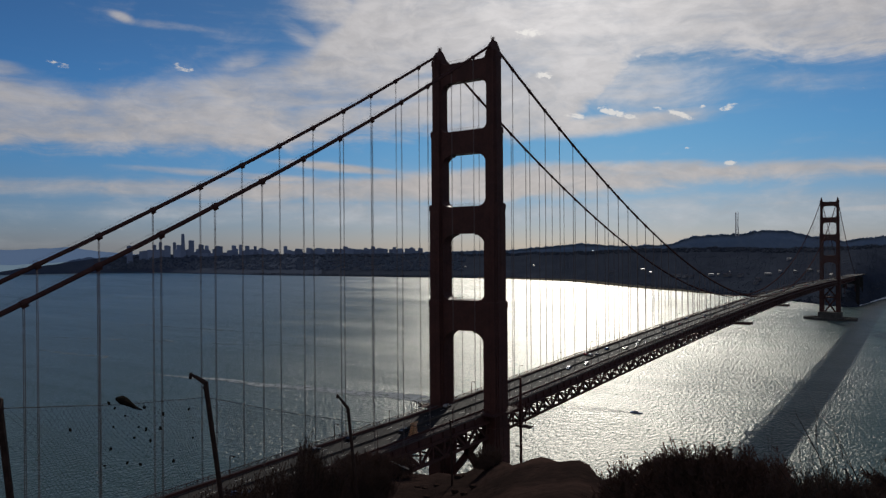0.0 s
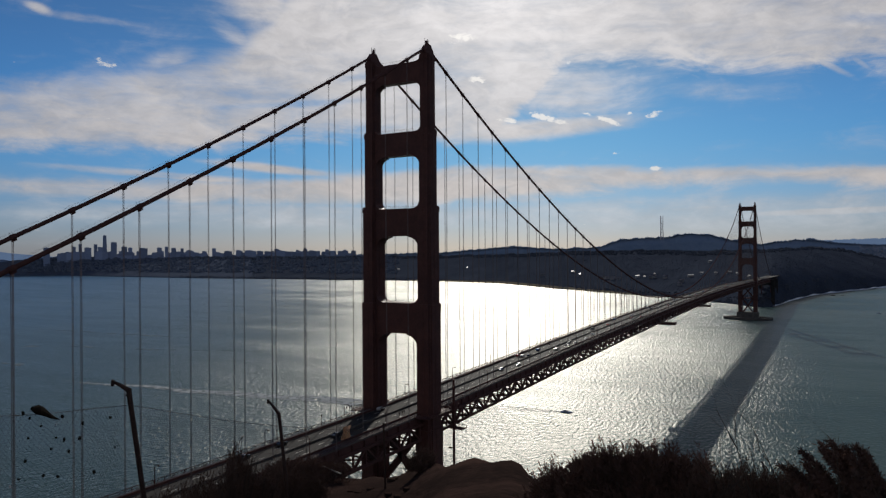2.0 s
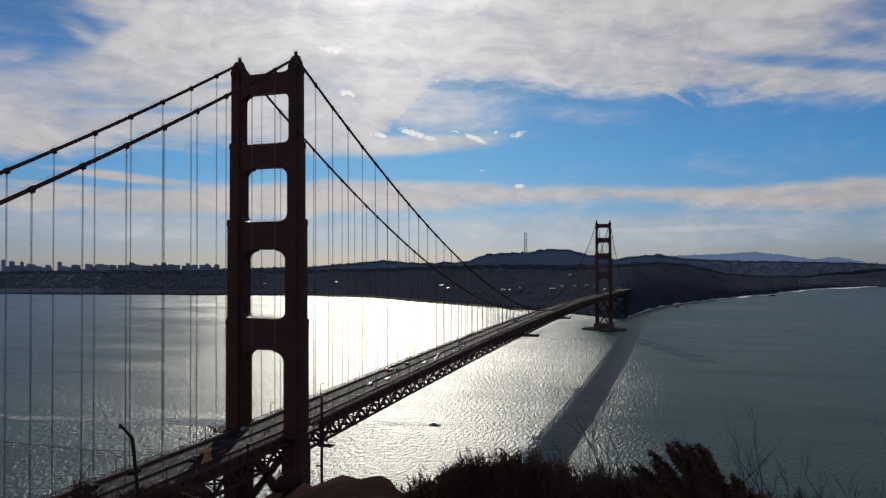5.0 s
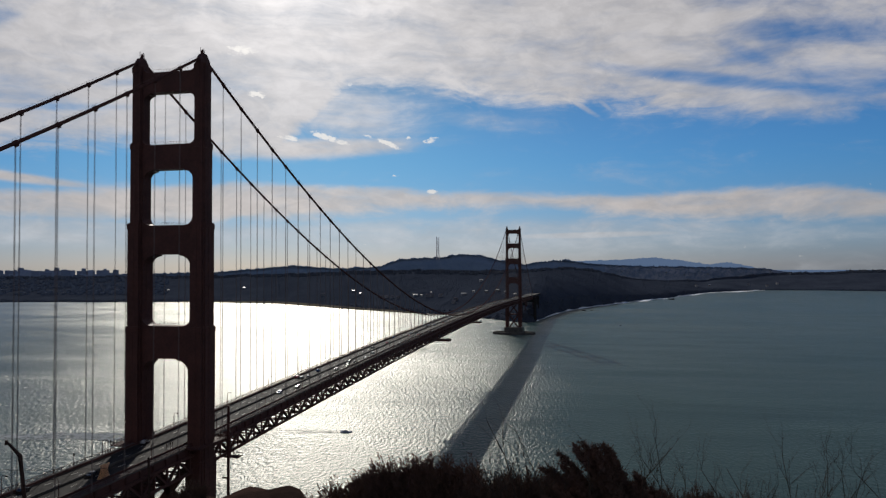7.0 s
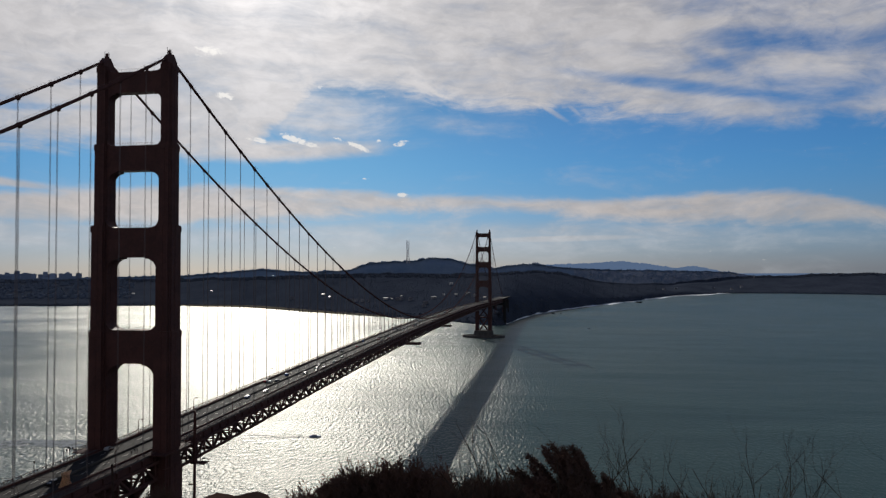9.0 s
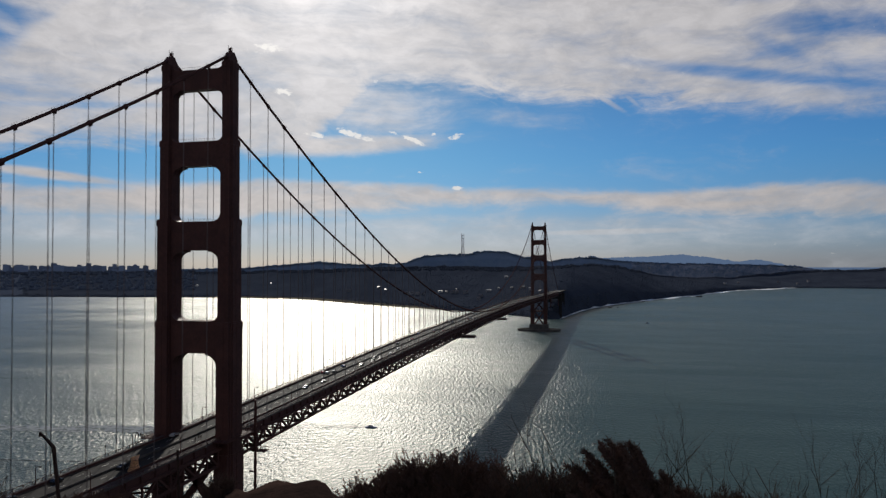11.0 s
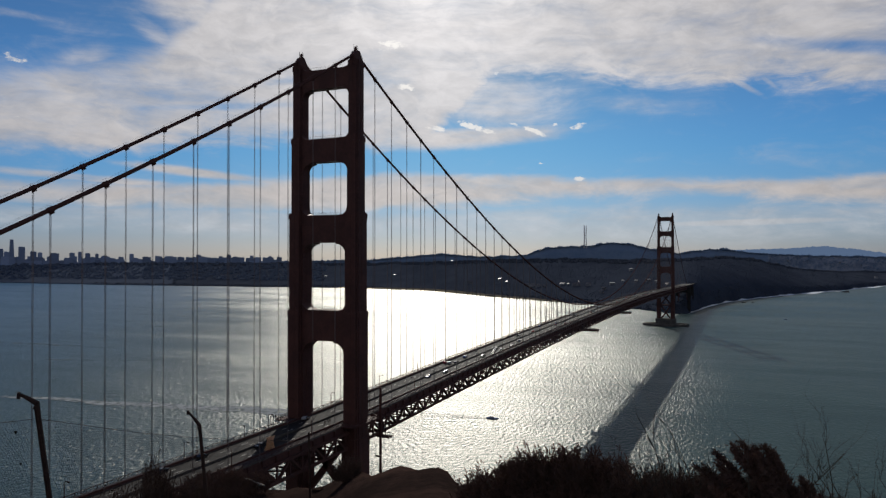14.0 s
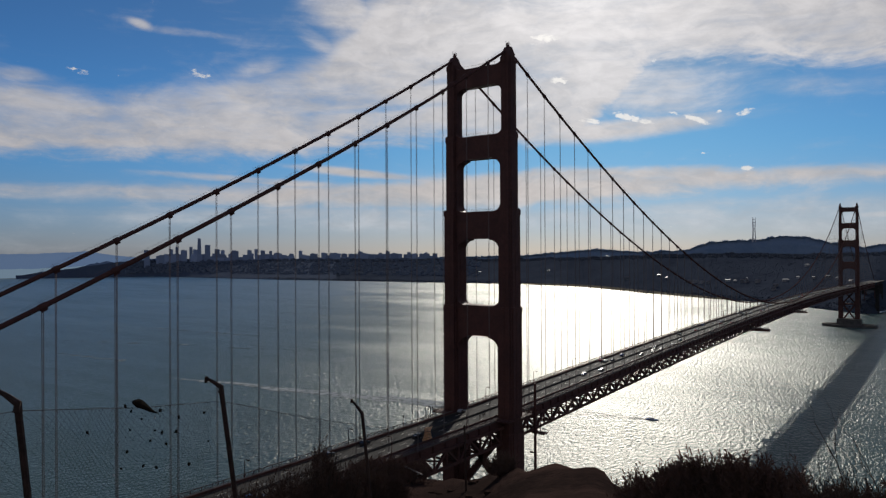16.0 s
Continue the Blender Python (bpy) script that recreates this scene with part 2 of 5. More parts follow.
bark = material("bark", (0.085, 0.065, 0.05), (0.05, 0.04, 0.03), 8.0, 0.9, bump=0.5, specular=0.05)
dry_leaf = material("dry_leaf", (0.03, 0.024, 0.018), (0.018, 0.015, 0.012), 9.0, 0.9, specular=0.0)
weathered_wood = material("weathered_wood", (0.34, 0.31, 0.27), (0.24, 0.21, 0.18), 6.0, 0.9, bump=0.4, stretch=(1, 0.2, 1), specular=0.0)
pale_litter = material("pale_litter", (0.65, 0.64, 0.6), (0.5, 0.48, 0.45), 9.0, 0.7)
# far woods and their floor: blue cast of the haze put into the colour
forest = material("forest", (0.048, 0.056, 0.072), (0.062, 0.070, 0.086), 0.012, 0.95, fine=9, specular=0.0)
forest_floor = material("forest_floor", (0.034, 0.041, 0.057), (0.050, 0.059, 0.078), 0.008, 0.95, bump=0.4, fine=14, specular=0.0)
# town slopes: distance haze mixed into the base colour
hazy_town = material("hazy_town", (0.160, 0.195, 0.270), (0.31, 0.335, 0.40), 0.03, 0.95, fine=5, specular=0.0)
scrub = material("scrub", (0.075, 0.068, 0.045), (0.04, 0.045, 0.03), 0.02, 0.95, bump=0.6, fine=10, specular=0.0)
# hills lightened and blued to carry the haze in their colour
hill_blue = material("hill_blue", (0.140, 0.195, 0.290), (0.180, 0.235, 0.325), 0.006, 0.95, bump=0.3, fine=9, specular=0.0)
# dark ridge with blue emission that stands in for the haze before it
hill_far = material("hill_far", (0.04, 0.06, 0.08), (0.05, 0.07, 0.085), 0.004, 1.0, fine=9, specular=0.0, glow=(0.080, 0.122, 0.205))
# city walls, shore and blocks: blue haze is part of these base colours
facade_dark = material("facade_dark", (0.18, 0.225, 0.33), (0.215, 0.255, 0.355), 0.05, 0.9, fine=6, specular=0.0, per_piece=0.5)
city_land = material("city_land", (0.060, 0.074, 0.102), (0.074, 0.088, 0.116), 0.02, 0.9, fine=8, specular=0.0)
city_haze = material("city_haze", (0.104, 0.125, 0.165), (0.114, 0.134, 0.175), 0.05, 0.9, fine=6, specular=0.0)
facade_pale = material("facade_pale", (0.24, 0.24, 0.245), (0.16, 0.16, 0.17), 0.05, 0.7, per_piece=0.7)
roof_tile = material("roof_tile", (0.12, 0.09, 0.085), (0.08, 0.065, 0.06), 0.3, 0.45)
window_glass = material("window_glass", (0.02, 0.025, 0.03), (0.03, 0.035, 0.04), 1.0, 0.2, specular=0.3)
foam_white = material("foam_white", (0.85, 0.86, 0.86), (0.62, 0.66, 0.68), 0.08, 0.9, fine=8)
rubber = material("rubber", (0.02, 0.02, 0.02), (0.03, 0.03, 0.03), 5.0, 0.8)
boat_white = material("boat_white", (0.6, 0.6, 0.58), (0.4, 0.4, 0.4), 1.0, 0.4)
car_paints = [material("car_paint_" + word, c, tuple(v * 0.85 for v in c), 2.0, 0.25, specular=0.6) for word, c in
              (("white", (0.36, 0.36, 0.35)), ("silver", (0.22, 0.22, 0.23)), ("black", (0.02, 0.02, 0.022)), ("red", (0.3, 0.03, 0.025)), ("blue", (0.03, 0.06, 0.16)))]


def water_material(name, deep, shallow):
    """Wind-ruffled bay water: long swell, chop and ripples as relief, with calmer lanes."""
    m = bpy.data.materials.new(name)
    m.use_nodes = True
    n = Nodes(m.node_tree)
    place = n.add("ShaderNodeTexCoord").outputs["Object"]
    broad = n.noise(n.add("ShaderNodeMapping", {"Vector": place, "Rotation": (0, 0, 0.5), "Scale": (0.0012, 0.0045, 1)}).outputs[0], 1.0, 5.0, 0.6, 0.6)
    def crests(across, along, detail):
        """Relief in short crests that run out from the look-out towards the sun's glitter."""
        space = n.add("ShaderNodeMapping", {"Vector": place, "Rotation": (0, 0, radians(-16)), "Scale": (across, along, 1)}).outputs[0]
        return n.noise(space, 1.0, detail, 0.5)

    lanes = n.noise(n.add("ShaderNodeMapping", {"Vector": place, "Rotation": (0, 0, 0.42), "Scale": (0.0035, 0.018, 1)}).outputs[0], 1.0, 6.0, 0.62, 0.8)
    colour = n.mix(n.smooth(broad, 0.35, 0.65), (*deep, 1), (*shallow, 1))
    gust = n.smooth(broad, 0.38, 0.60, 0.7, 1.2)
    # the ocean side of the bridge lies in a calmer lane
    across = n.math("ADD", n.add("ShaderNodeSeparateXYZ", {0: place}).outputs[0], n.math("MULTIPLY", n.math("SUBTRACT", broad, 0.5), 160))
    along = n.smooth(n.add("ShaderNodeSeparateXYZ", {0: place}).outputs[1], 550, 1400, 0.0, 115.0)
    lee = n.smooth(n.math("ADD", across, along), -10, 210, 1.0, 0.34)
    inner = n.smooth(n.math("ADD", across, n.math("MULTIPLY", n.add("ShaderNodeSeparateXYZ", {0: place}).outputs[1], 0.6)), -800, 230, 1.0, 0.0)     # smoother water towards the inner bay
    wind = n.math("MULTIPLY", lee, n.math("SUBTRACT", 1.0, n.math("MULTIPLY", inner, 0.85)))
    gust = n.math("MULTIPLY", gust, wind)
    height = n.math("ADD", n.math("MULTIPLY", crests(0.92, 0.40, 1.0), 0.90), n.math("MULTIPLY", crests(0.33, 0.165, 1.0), 1.75))
    height = n.math("ADD", n.math("MULTIPLY", height, gust), n.math("MULTIPLY", n.math("MULTIPLY", crests(1.5, 0.9, 1.0), 0.24), wind))
    normal = n.add("ShaderNodeBump", {"Height": height, "Strength": 1.0, "Distance": 1.0}).outputs[0]
    mirror = n.add("ShaderNodeBsdfGlossy", {"Color": (1.0, 0.985, 0.93, 1), "Normal": normal, "Roughness": n.math("MULTIPLY", n.smooth(broad, 0.38, 0.6, 0.36, 0.42), n.math("ADD", 0.80, n.math("ADD", n.math("MULTIPLY", lee, 0.20), n.math("MULTIPLY", inner, 0.28))))})
    mirror.distribution = "BECKMANN"
    # inner bay body is painted paler in place of the sky's sheen
    sheen_tone = n.mix(n.math("MULTIPLY", inner, 0.85), colour, (0.080, 0.104, 0.094, 1))
    body = n.add("ShaderNodeBsdfDiffuse", {"Color": sheen_tone, "Normal": normal}).outputs[0]
    grazing = n.add("ShaderNodeFresnel", {"IOR": 1.333, "Normal": normal}).outputs[0]
    share = n.math("MULTIPLY", grazing, n.math("ADD", n.math("ADD", n.math("ADD", 0.22, n.math("MULTIPLY", lee, 0.10)), n.math("MULTIPLY", inner, 0.20)), n.math("MULTIPLY", grazing, 0.05)))
    share = n.math("MULTIPLY", share, n.smooth(lanes, 0.36, 0.62, 0.90, 1.07))
    shader = n.add("ShaderNodeMixShader", {0: share, 1: body, 2: mirror.outputs[0]}).outputs[0]
    n.add("ShaderNodeOutputMaterial", {0: shader})
    return m


def foam_material(name, colour, scale, cut):
    """Thin pale drift, foam and slicks, with gaps where the water shows."""
    m = bpy.data.materials.new(name)
    m.use_nodes = True
    n = Nodes(m.node_tree)
    place = n.add("ShaderNodeTexCoord").outputs["Object"]
    gaps = n.smooth(n.noise(place, scale, 6.0, 0.7), cut, cut + 0.22)
    foam = n.add("ShaderNodeBsdfDiffuse", {"Color": (*colour, 1)}).outputs[0]
    clear = n.add("ShaderNodeBsdfTransparent").outputs[0]
    n.add("ShaderNodeOutputMaterial", {0: n.add("ShaderNodeMixShader", {0: gaps, 1: clear, 2: foam}).outputs[0]})
    return m


foam_streak = foam_material("foam_streak", (0.32, 0.34, 0.34), 0.12, 0.34)
foam_faint = foam_material("foam_faint", (0.22, 0.25, 0.26), 0.05, 0.46)
bay_water = water_material("bay_water", (0.034, 0.066, 0.068), (0.044, 0.080, 0.081))


# ---- building helpers ----
def part(name, bm, mat, parent=None, label="", smooth=False):
    mesh = bpy.data.meshes.new(name)
    if isinstance(bm, tuple):
        mesh.from_pydata(*bm)
    else:
        bmesh.ops.recalc_face_normals(bm, faces=bm.faces)
        bm.to_mesh(mesh)
        bm.free()
    if smooth:
        mesh.shade_smooth()
    mesh.materials.append(mat)
    ob = new(name, mesh)
    ob.parent = parent
    return tagged(ob, label)


def again(ob, parent=None, at=None, name=None):
    """Another object on the same mesh."""
    o = new(name or ob.name.split(".")[0], ob.data)
    o.parent = parent if parent else ob.parent
    if at is not None:
        o.matrix_basis = at
    return tagged(o, ob.get("label", ""))


def thing(name, label, category, group="", kind="", at=None):
    ob = new(name)
    ob.empty_display_size = 0.5
    if at is not None:
        ob.matrix_basis = at
    return tagged(ob, label, category, group, kind)


def box(bm, lo, hi, bevel=0.0):
    vs = [bm.verts.new((x, y, z)) for x in (lo[0], hi[0]) for y in (lo[1], hi[1]) for z in (lo[2], hi[2])]
    fs = [bm.faces.new([vs[i] for i in q]) for q in ((0, 1, 3, 2), (4, 6, 7, 5), (0, 4, 5, 1), (2, 3, 7, 6), (0, 2, 6, 4), (1, 5, 7, 3))]
    if bevel:
        bmesh.ops.bevel(bm, geom=list({e for f in fs for e in f.edges}), offset=bevel, segments=1, affect="EDGES")
    return vs


def beam(bm, a, b, wide, deep=None, up=(0, 0, 1)):
    """A square bar from a to b."""
    a, b = Vector(a), Vector(b)
    d = (b - a).normalized()
    side = d.cross(Vector(up))
    side = side.normalized() if side.length > 1e-4 else Vector((1, 0, 0))
    top = side.cross(d)
    deep = deep or wide
    ring = []
    for p in (a, b):
        ring.append([bm.verts.new(p + side * sx * wide / 2 + top * sz * deep / 2) for sx, sz in ((-1, -1), (1, -1), (1, 1), (-1, 1))])
    for i in range(4):
        j = (i + 1) % 4
        bm.faces.new((ring[0][i], ring[0][j], ring[1][j], ring[1][i]))
    bm.faces.new(ring[0][::-1])
    bm.faces.new(ring[1])


def tube(bm, points, radii, sides=8, cap=True):
    """A round bar along points; radii is one number or one for each point."""
    points = [Vector(p) for p in points]
    if not isinstance(radii, (list, tuple)):
        radii = [radii] * len(points)
    rings = []
    for i, p in enumerate(points):
        d = (points[min(i + 1, len(points) - 1)] - points[max(i - 1, 0)]).normalized()
        u = d.cross(Vector((0.13, 0.21, 0.97)) if abs(d.z) < 0.95 else Vector((1, 0, 0))).normalized()
        v = d.cross(u)
        rings.append([bm.verts.new(p + (u * math.cos(k * math.tau / sides) + v * math.sin(k * math.tau / sides)) * radii[i]) for k in range(sides)])
    for r0, r1 in zip(rings, rings[1:]):
        for k in range(sides):
            bm.faces.new((r0[k], r0[(k + 1) % sides], r1[(k + 1) % sides], r1[k]))
    if cap:
        bm.faces.new(rings[0][::-1])
        bm.faces.new(rings[-1])


def extrude(bm, outline, axis, lo, hi):
    """A prism: a 2D outline drawn across an axis ('y': x, z; 'z': x, y; 'x': y, z)."""
    def put(u, v, s):
        return {"y": (u, s, v), "z": (u, v, s), "x": (s, u, v)}[axis]
    a = [bm.verts.new(put(u, v, lo)) for u, v in outline]
    b = [bm.verts.new(put(u, v, hi)) for u, v in outline]
    k = len(outline)
    for i in range(k):
        bm.faces.new((a[i], a[(i + 1) % k], b[(i + 1) % k], b[i]))
    bm.faces.new(a[::-1])
    bm.faces.new(b)


def table(x, xs, ys):
    return float(np.interp(x, xs, ys))


def ease(x, lo, hi):
    k = min(1.0, max(0.0, (x - lo) / (hi - lo)))
    return k * k * (3 - 2 * k)


def wave(x, y, size, octaves=4):
    return noise.fractal(Vector((x / size, y / size, 3.7)), 0.9, 2.1, octaves)


def polar(az, r, z):
    a = radians(az)
    return (EYE[0] + r * math.sin(a), EYE[1] + r * math.cos(a), z)


def skew(az):
    """Degrees by which the levelled headings stand above the sighted ones."""
    return 0.28 * math.sin(radians(-20 - az))


def level(az, el, r):
    """The height at ground distance r that a sighted elevation gives."""
    return EYE[2] + r * math.tan(radians(el + skew(az)))


def sight(az, el, r):
    """The place at ground distance r from the look-out, sighted at that azimuth and elevation."""
    return polar(az, r, level(az, el, r))


# ---- water: one sheet to the horizon ----
def far_rise(az, r):
    """The sea lifts a little towards the far western shore, for the earth's far water."""
    return 17.0 * ease(r, 3000, 4850) * ease(az, 6, 16) * (1 - ease(az, 40, 60))


verts, faces = [], []
RINGS = [0, 60, 140, 260, 420, 700, 1100, 1700, 2400, 3000, 3300, 3600, 3900, 4200, 4500, 4700, 4900, 5200, 6000]
STEPS = [i * 4 - 180 for i in range(90)]
for r in RINGS:
    for a in STEPS:
        verts.append(polar(a, r, far_rise(a, min(r, 4900)) if r else 0.0))
for i in range(len(RINGS) - 1):
    for j in range(len(STEPS)):
        k = (j + 1) % len(STEPS)
        faces.append((i * 90 + j, i * 90 + k, (i + 1) * 90 + k, (i + 1) * 90 + j))
water = part("water", (verts, [], faces), bay_water)
tagged(water, "grey-green choppy bay water glittering under a low sun", "water", kind="structure")

# ---- far land ----
SHORE_AZ = [-95, -67, -60, -54, -49, -43, -37, -29.5, -25, -20, -15, -12, -8, -5.6, -4.6, -3.4, -2.1, -0.6, 2.3, 5.6, 8.5, 12.4, 30]
SHORE_R = [4800, 4780, 4500, 3980, 3637, 3411, 3241, 3074, 2902, 2519, 2279, 2191, 2010, 1890, 1900, 2134, 2389, 2603, 3011, 3513, 4282, 4700, 4760]


def shore(az):
    r = table(az, SHORE_AZ, SHORE_R)
    above = EYE[2] - far_rise(az, r)
    r = above / math.tan(math.atan(above / r) - radians(skew(az)))
    return min(r, 4780) + 12 * noise.noise(Vector((az * 0.9, 1.3, 0)))


def strip(name, mat, az0, az1, step, profile, label, category):
    """Land as a fan of profiles: profile(az) gives (distance, height) pairs."""
    verts, faces = [], []
    count = int((az1 - az0) / step) + 1
    for i in range(count):
        a = az0 + i * step
        rows = profile(a)
        for r, z in rows:
            verts.append(polar(a, r, z))
    k = len(rows)
    for i in range(count - 1):
        for j in range(k - 1):
            faces.append((i * k + j, i * k + j + 1, (i + 1) * k + j + 1, (i + 1) * k + j))
    return tagged(part(name, (verts, [], faces), mat, smooth=True), label, category, kind="structure")


CREST_AZ = [-67, -65, -62, -60, -57, -54, -47.5, -38.6, -29.5, -25, -20.7, -16.4, -8.6, -4.3, -2.1, 0.5, 2.3, 5.6, 8.5, 10.5, 13, 17, 20, 30]
CREST_EL = [-1.70, -1.45, -1.02, -0.78, -0.72, -0.72, -0.72, -0.72, -0.68, -0.55, -0.40, -0.27, -0.27, -0.17, 0.0, -0.25, -0.78, -1.02, -0.95, -0.72, -0.45, -0.32, -0.16, -0.2]


def crest(az):
    """Distance and height of the wooded ridge behind the shore."""
    r = min(shore(az) + 900, 4860)
    el = table(az, CREST_AZ, CREST_EL) + 0.07 * wave(az * 40, 5, 60)
    return r, level(az, el, r)


def near_land(a):
    s = shore(a)
    base = far_rise(a, s)
    r1, h1 = crest(a)
    rows = [(s - 3, base - 3.0), (s, base + 1.2)]
    for k in range(1, 17):
        u = k / 16
        r = s + (r1 - s) * u
        bluff = ease(a, -9, -4) * (1 - ease(a, 9, 12))
        shape = u ** (1.25 - 0.75 * bluff)
        z = base + 2.0 + (h1 - base - 2) * shape + 4 * wave(*polar(a, r, 0)[:2], 130) * u * (1.5 - u)
        rows.append((r, z))
    rows.append((min(r1 + 60, 4930), h1 - 30))
    return rows


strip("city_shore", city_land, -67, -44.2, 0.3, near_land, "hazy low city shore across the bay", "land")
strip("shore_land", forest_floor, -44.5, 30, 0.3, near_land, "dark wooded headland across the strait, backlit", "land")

def beach_profile(a):
    s = shore(a)
    wide = 1 - abs(a + 23) / 9
    return [(s - 5, -1.0), (s - 1, 1.8), (s + 14 + 30 * max(0.0, wide), 4.0 + 4.0 * max(0.0, wide))]


dry_sand = material("dry_sand", (0.26, 0.21, 0.14), (0.17, 0.15, 0.10), 0.03, 0.95, fine=9, specular=0.0)
strip("beach", dry_sand, -32, -14, 0.3, beach_profile, "tan strip of beach and dry grass along the shore", "beach")

HILL_AZ = [-64, -62.2, -61.3, -60.3, -58.6, -48, -43, -36.8, -29.5, -26.8, -23.7, -20.2, -17.1, -15.3, -13, -11.3, -10.5, -8.8, -7, -5.2, -3.9, -2.1, -0.5, 0.5, 4, 7, 10, 12.5, 15]
HILL_EL = [-1.5, -0.95, -0.72, -0.95, -0.60, -0.66, -0.58, -0.55, -0.43, -0.17, 0.09, -0.14, 0.03, 0.64, 0.74, 0.88, 1.02, 1.0, 0.46, 0.23, 0.45, 0.59, 0.33, 0.24, 0.08, 0.05, 0.0, -0.08, -0.5]


def hill_profile(a):
    el = table(a, HILL_AZ, HILL_EL) + 0.06 * wave(a * 40, 9, 22, 6) + 0.03 * wave(a * 40, 2, 6)
    h = level(a, el, 4880)
    return [(4870, 0), (4872, h * 0.4), (4876, h * 0.75), (4880, h), (4890, h - 15)]


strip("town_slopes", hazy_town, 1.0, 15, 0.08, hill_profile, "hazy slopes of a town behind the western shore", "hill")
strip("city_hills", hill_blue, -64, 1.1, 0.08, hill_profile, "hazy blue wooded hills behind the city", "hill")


def mountain_profile(a):
    el = table(a, [-4, -0.8, 2.3, 4.6, 6.5, 8.7, 9.2, 9.9, 10.9, 12.4, 16], [0.3, 0.52, 0.62, 0.77, 0.58, 0.22, 0.30, 0.39, 0.25, -0.16, -0.5]) + 0.05 * wave(a * 40, 4, 16) + 0.025 * wave(a * 40, 7, 5)
    h = level(a, el, 4920)
    return [(4915, 0), (4917, h * 0.5), (4920, h), (4926, h - 15)]


strip("far_mountain", hill_far, -4, 16, 0.06, mountain_profile, "hazy pale blue mountain ridge far down the coast", "mountain")


def east_profile(a):
    el = table(a, [-95, -70, -66.7, -64.7, -62.6, -60.5, -56], [-0.1, -0.2, -0.24, -0.17, -0.06, -0.36, -0.8]) + 0.04 * wave(a * 40, 14, 30)
    h = level(a, el, 4940)
    return [(4930, h - 90), (4935, h - 45), (4940, h), (4945, h - 15)]


strip("east_hills", hill_far, -95, -56, 0.25, east_profile, "faint hazy blue hills beyond the bay", "hill")


def far_bay_profile(a):
    return [(4944, -20), (4946, level(a, -0.81, 4946)), (4947, 20)]


# emission gives the far bay its hazy light
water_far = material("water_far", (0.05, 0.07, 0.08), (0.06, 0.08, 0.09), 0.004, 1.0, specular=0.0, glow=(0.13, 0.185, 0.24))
strip("far_bay", water_far, -95, -56, 1.0, far_bay_profile, "hazy pale strip of far bay water", "water")


def far_sea_profile(a):
    return [(4944, 60), (4946, EYE[2] - 28.0), (4947, 40)]


strip("far_sea", hill_far, 8, 30, 1.0, far_sea_profile, "hazy pale blue strip of ocean at the horizon", "sea")

# woods: crowns that break the ridge's outline
rng = random.Random(4)
verts, faces = [], []
ICO = [(0, 0, 1), (0.9, 0, 0.35), (0.28, 0.85, 0.4), (-0.72, 0.53, 0.3), (-0.72, -0.53, 0.42), (0.28, -0.85, 0.3), (0.5, 0.4, -0.5), (-0.6, 0.1, -0.5), (0.2, -0.6, -0.5)]
ICO_F = [(0, 1, 2), (0, 2, 3), (0, 3, 4), (0, 4, 5), (0, 5, 1), (1, 6, 2), (2, 6, 7), (2, 7, 3), (3, 7, 4), (4, 7, 8), (4, 8, 5), (5, 8, 1), (1, 8, 6)]


def crown(verts, faces, at, size, tall):
    k = len(verts)
    turn = rng.uniform(0, 6.28)
    c, s = math.cos(turn), math.sin(turn)
    for x, y, z in ICO:
        j = rng.uniform(0.75, 1.25)
        verts.append((at[0] + (x * c - y * s) * size * j, at[1] + (x * s + y * c) * size * j, at[2] + z * tall * j))
    faces.extend(tuple(k + i for i in f) for f in ICO_F)


for i in range(7000):
    a = rng.uniform(-50, 8) if i % 5 else rng.uniform(8, 22)
    rows = near_land(a)
    u = 1 - 0.10 * rng.random() ** 1.5 if i % 4 else 0.10 * rng.random()
    step = 1 + u * 16
    j = min(16, int(step))
    r, z = (p + (q - p) * min(1.0, step - j) for p, q in zip(rows[j], rows[j + 1]))
    size = rng.uniform(2.4, 5.5) * (1.0 + 0.7 * (u > 0.9) * rng.random())
    crown(verts, faces, polar(a, r, z), size, size * rng.uniform(0.5, 1.0))
for i in range(420):
    a = rng.uniform(11, 23)
    clump = max(0.0, noise.noise(Vector((a * 1.7, 8.1, 0))) + 0.25)
    r, h = crest(a)
    size = rng.uniform(2.5, 5.0) * (1 + 1.2 * clump)
    crown(verts, faces, polar(a, r - rng.uniform(0, 6), h - 1), size, size * rng.uniform(0.8, 1.5))
for i in range(15000):
    a = rng.uniform(-26, 8)
    rows = near_land(a)
    step = 1 + 15.9 * rng.random()
    j = int(step)
    r, z = (p + (q - p) * (step - j) for p, q in zip(rows[j], rows[j + 1]))
    size = rng.uniform(1.5, 3.2)
    crown(verts, faces, polar(a, r, z - 0.3 * size), size, size * rng.uniform(0.5, 1.0))
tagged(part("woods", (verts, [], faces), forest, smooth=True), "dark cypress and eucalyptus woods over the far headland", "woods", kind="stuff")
verts, faces = [], []
for i in range(2600):
    a = rng.uniform(-34, 13) if i % 3 else rng.uniform(1, 13)
    h = hill_profile(a)[3][1]
    clump = max(0.0, noise.noise(Vector((a * 2.3, 4.4, 0))) + 0.1)
    size = rng.uniform(2.5, 6) * (1 + 1.3 * clump * (a < 1))
    low = rng.uniform(0, 75) if a > 1 and i % 2 else 2.0
    crown(verts, faces, polar(a, 4878 - 0.12 * low, h - low), size, size * rng.uniform(0.6, 1.3))
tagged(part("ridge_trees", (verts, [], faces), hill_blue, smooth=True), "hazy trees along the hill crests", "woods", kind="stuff")

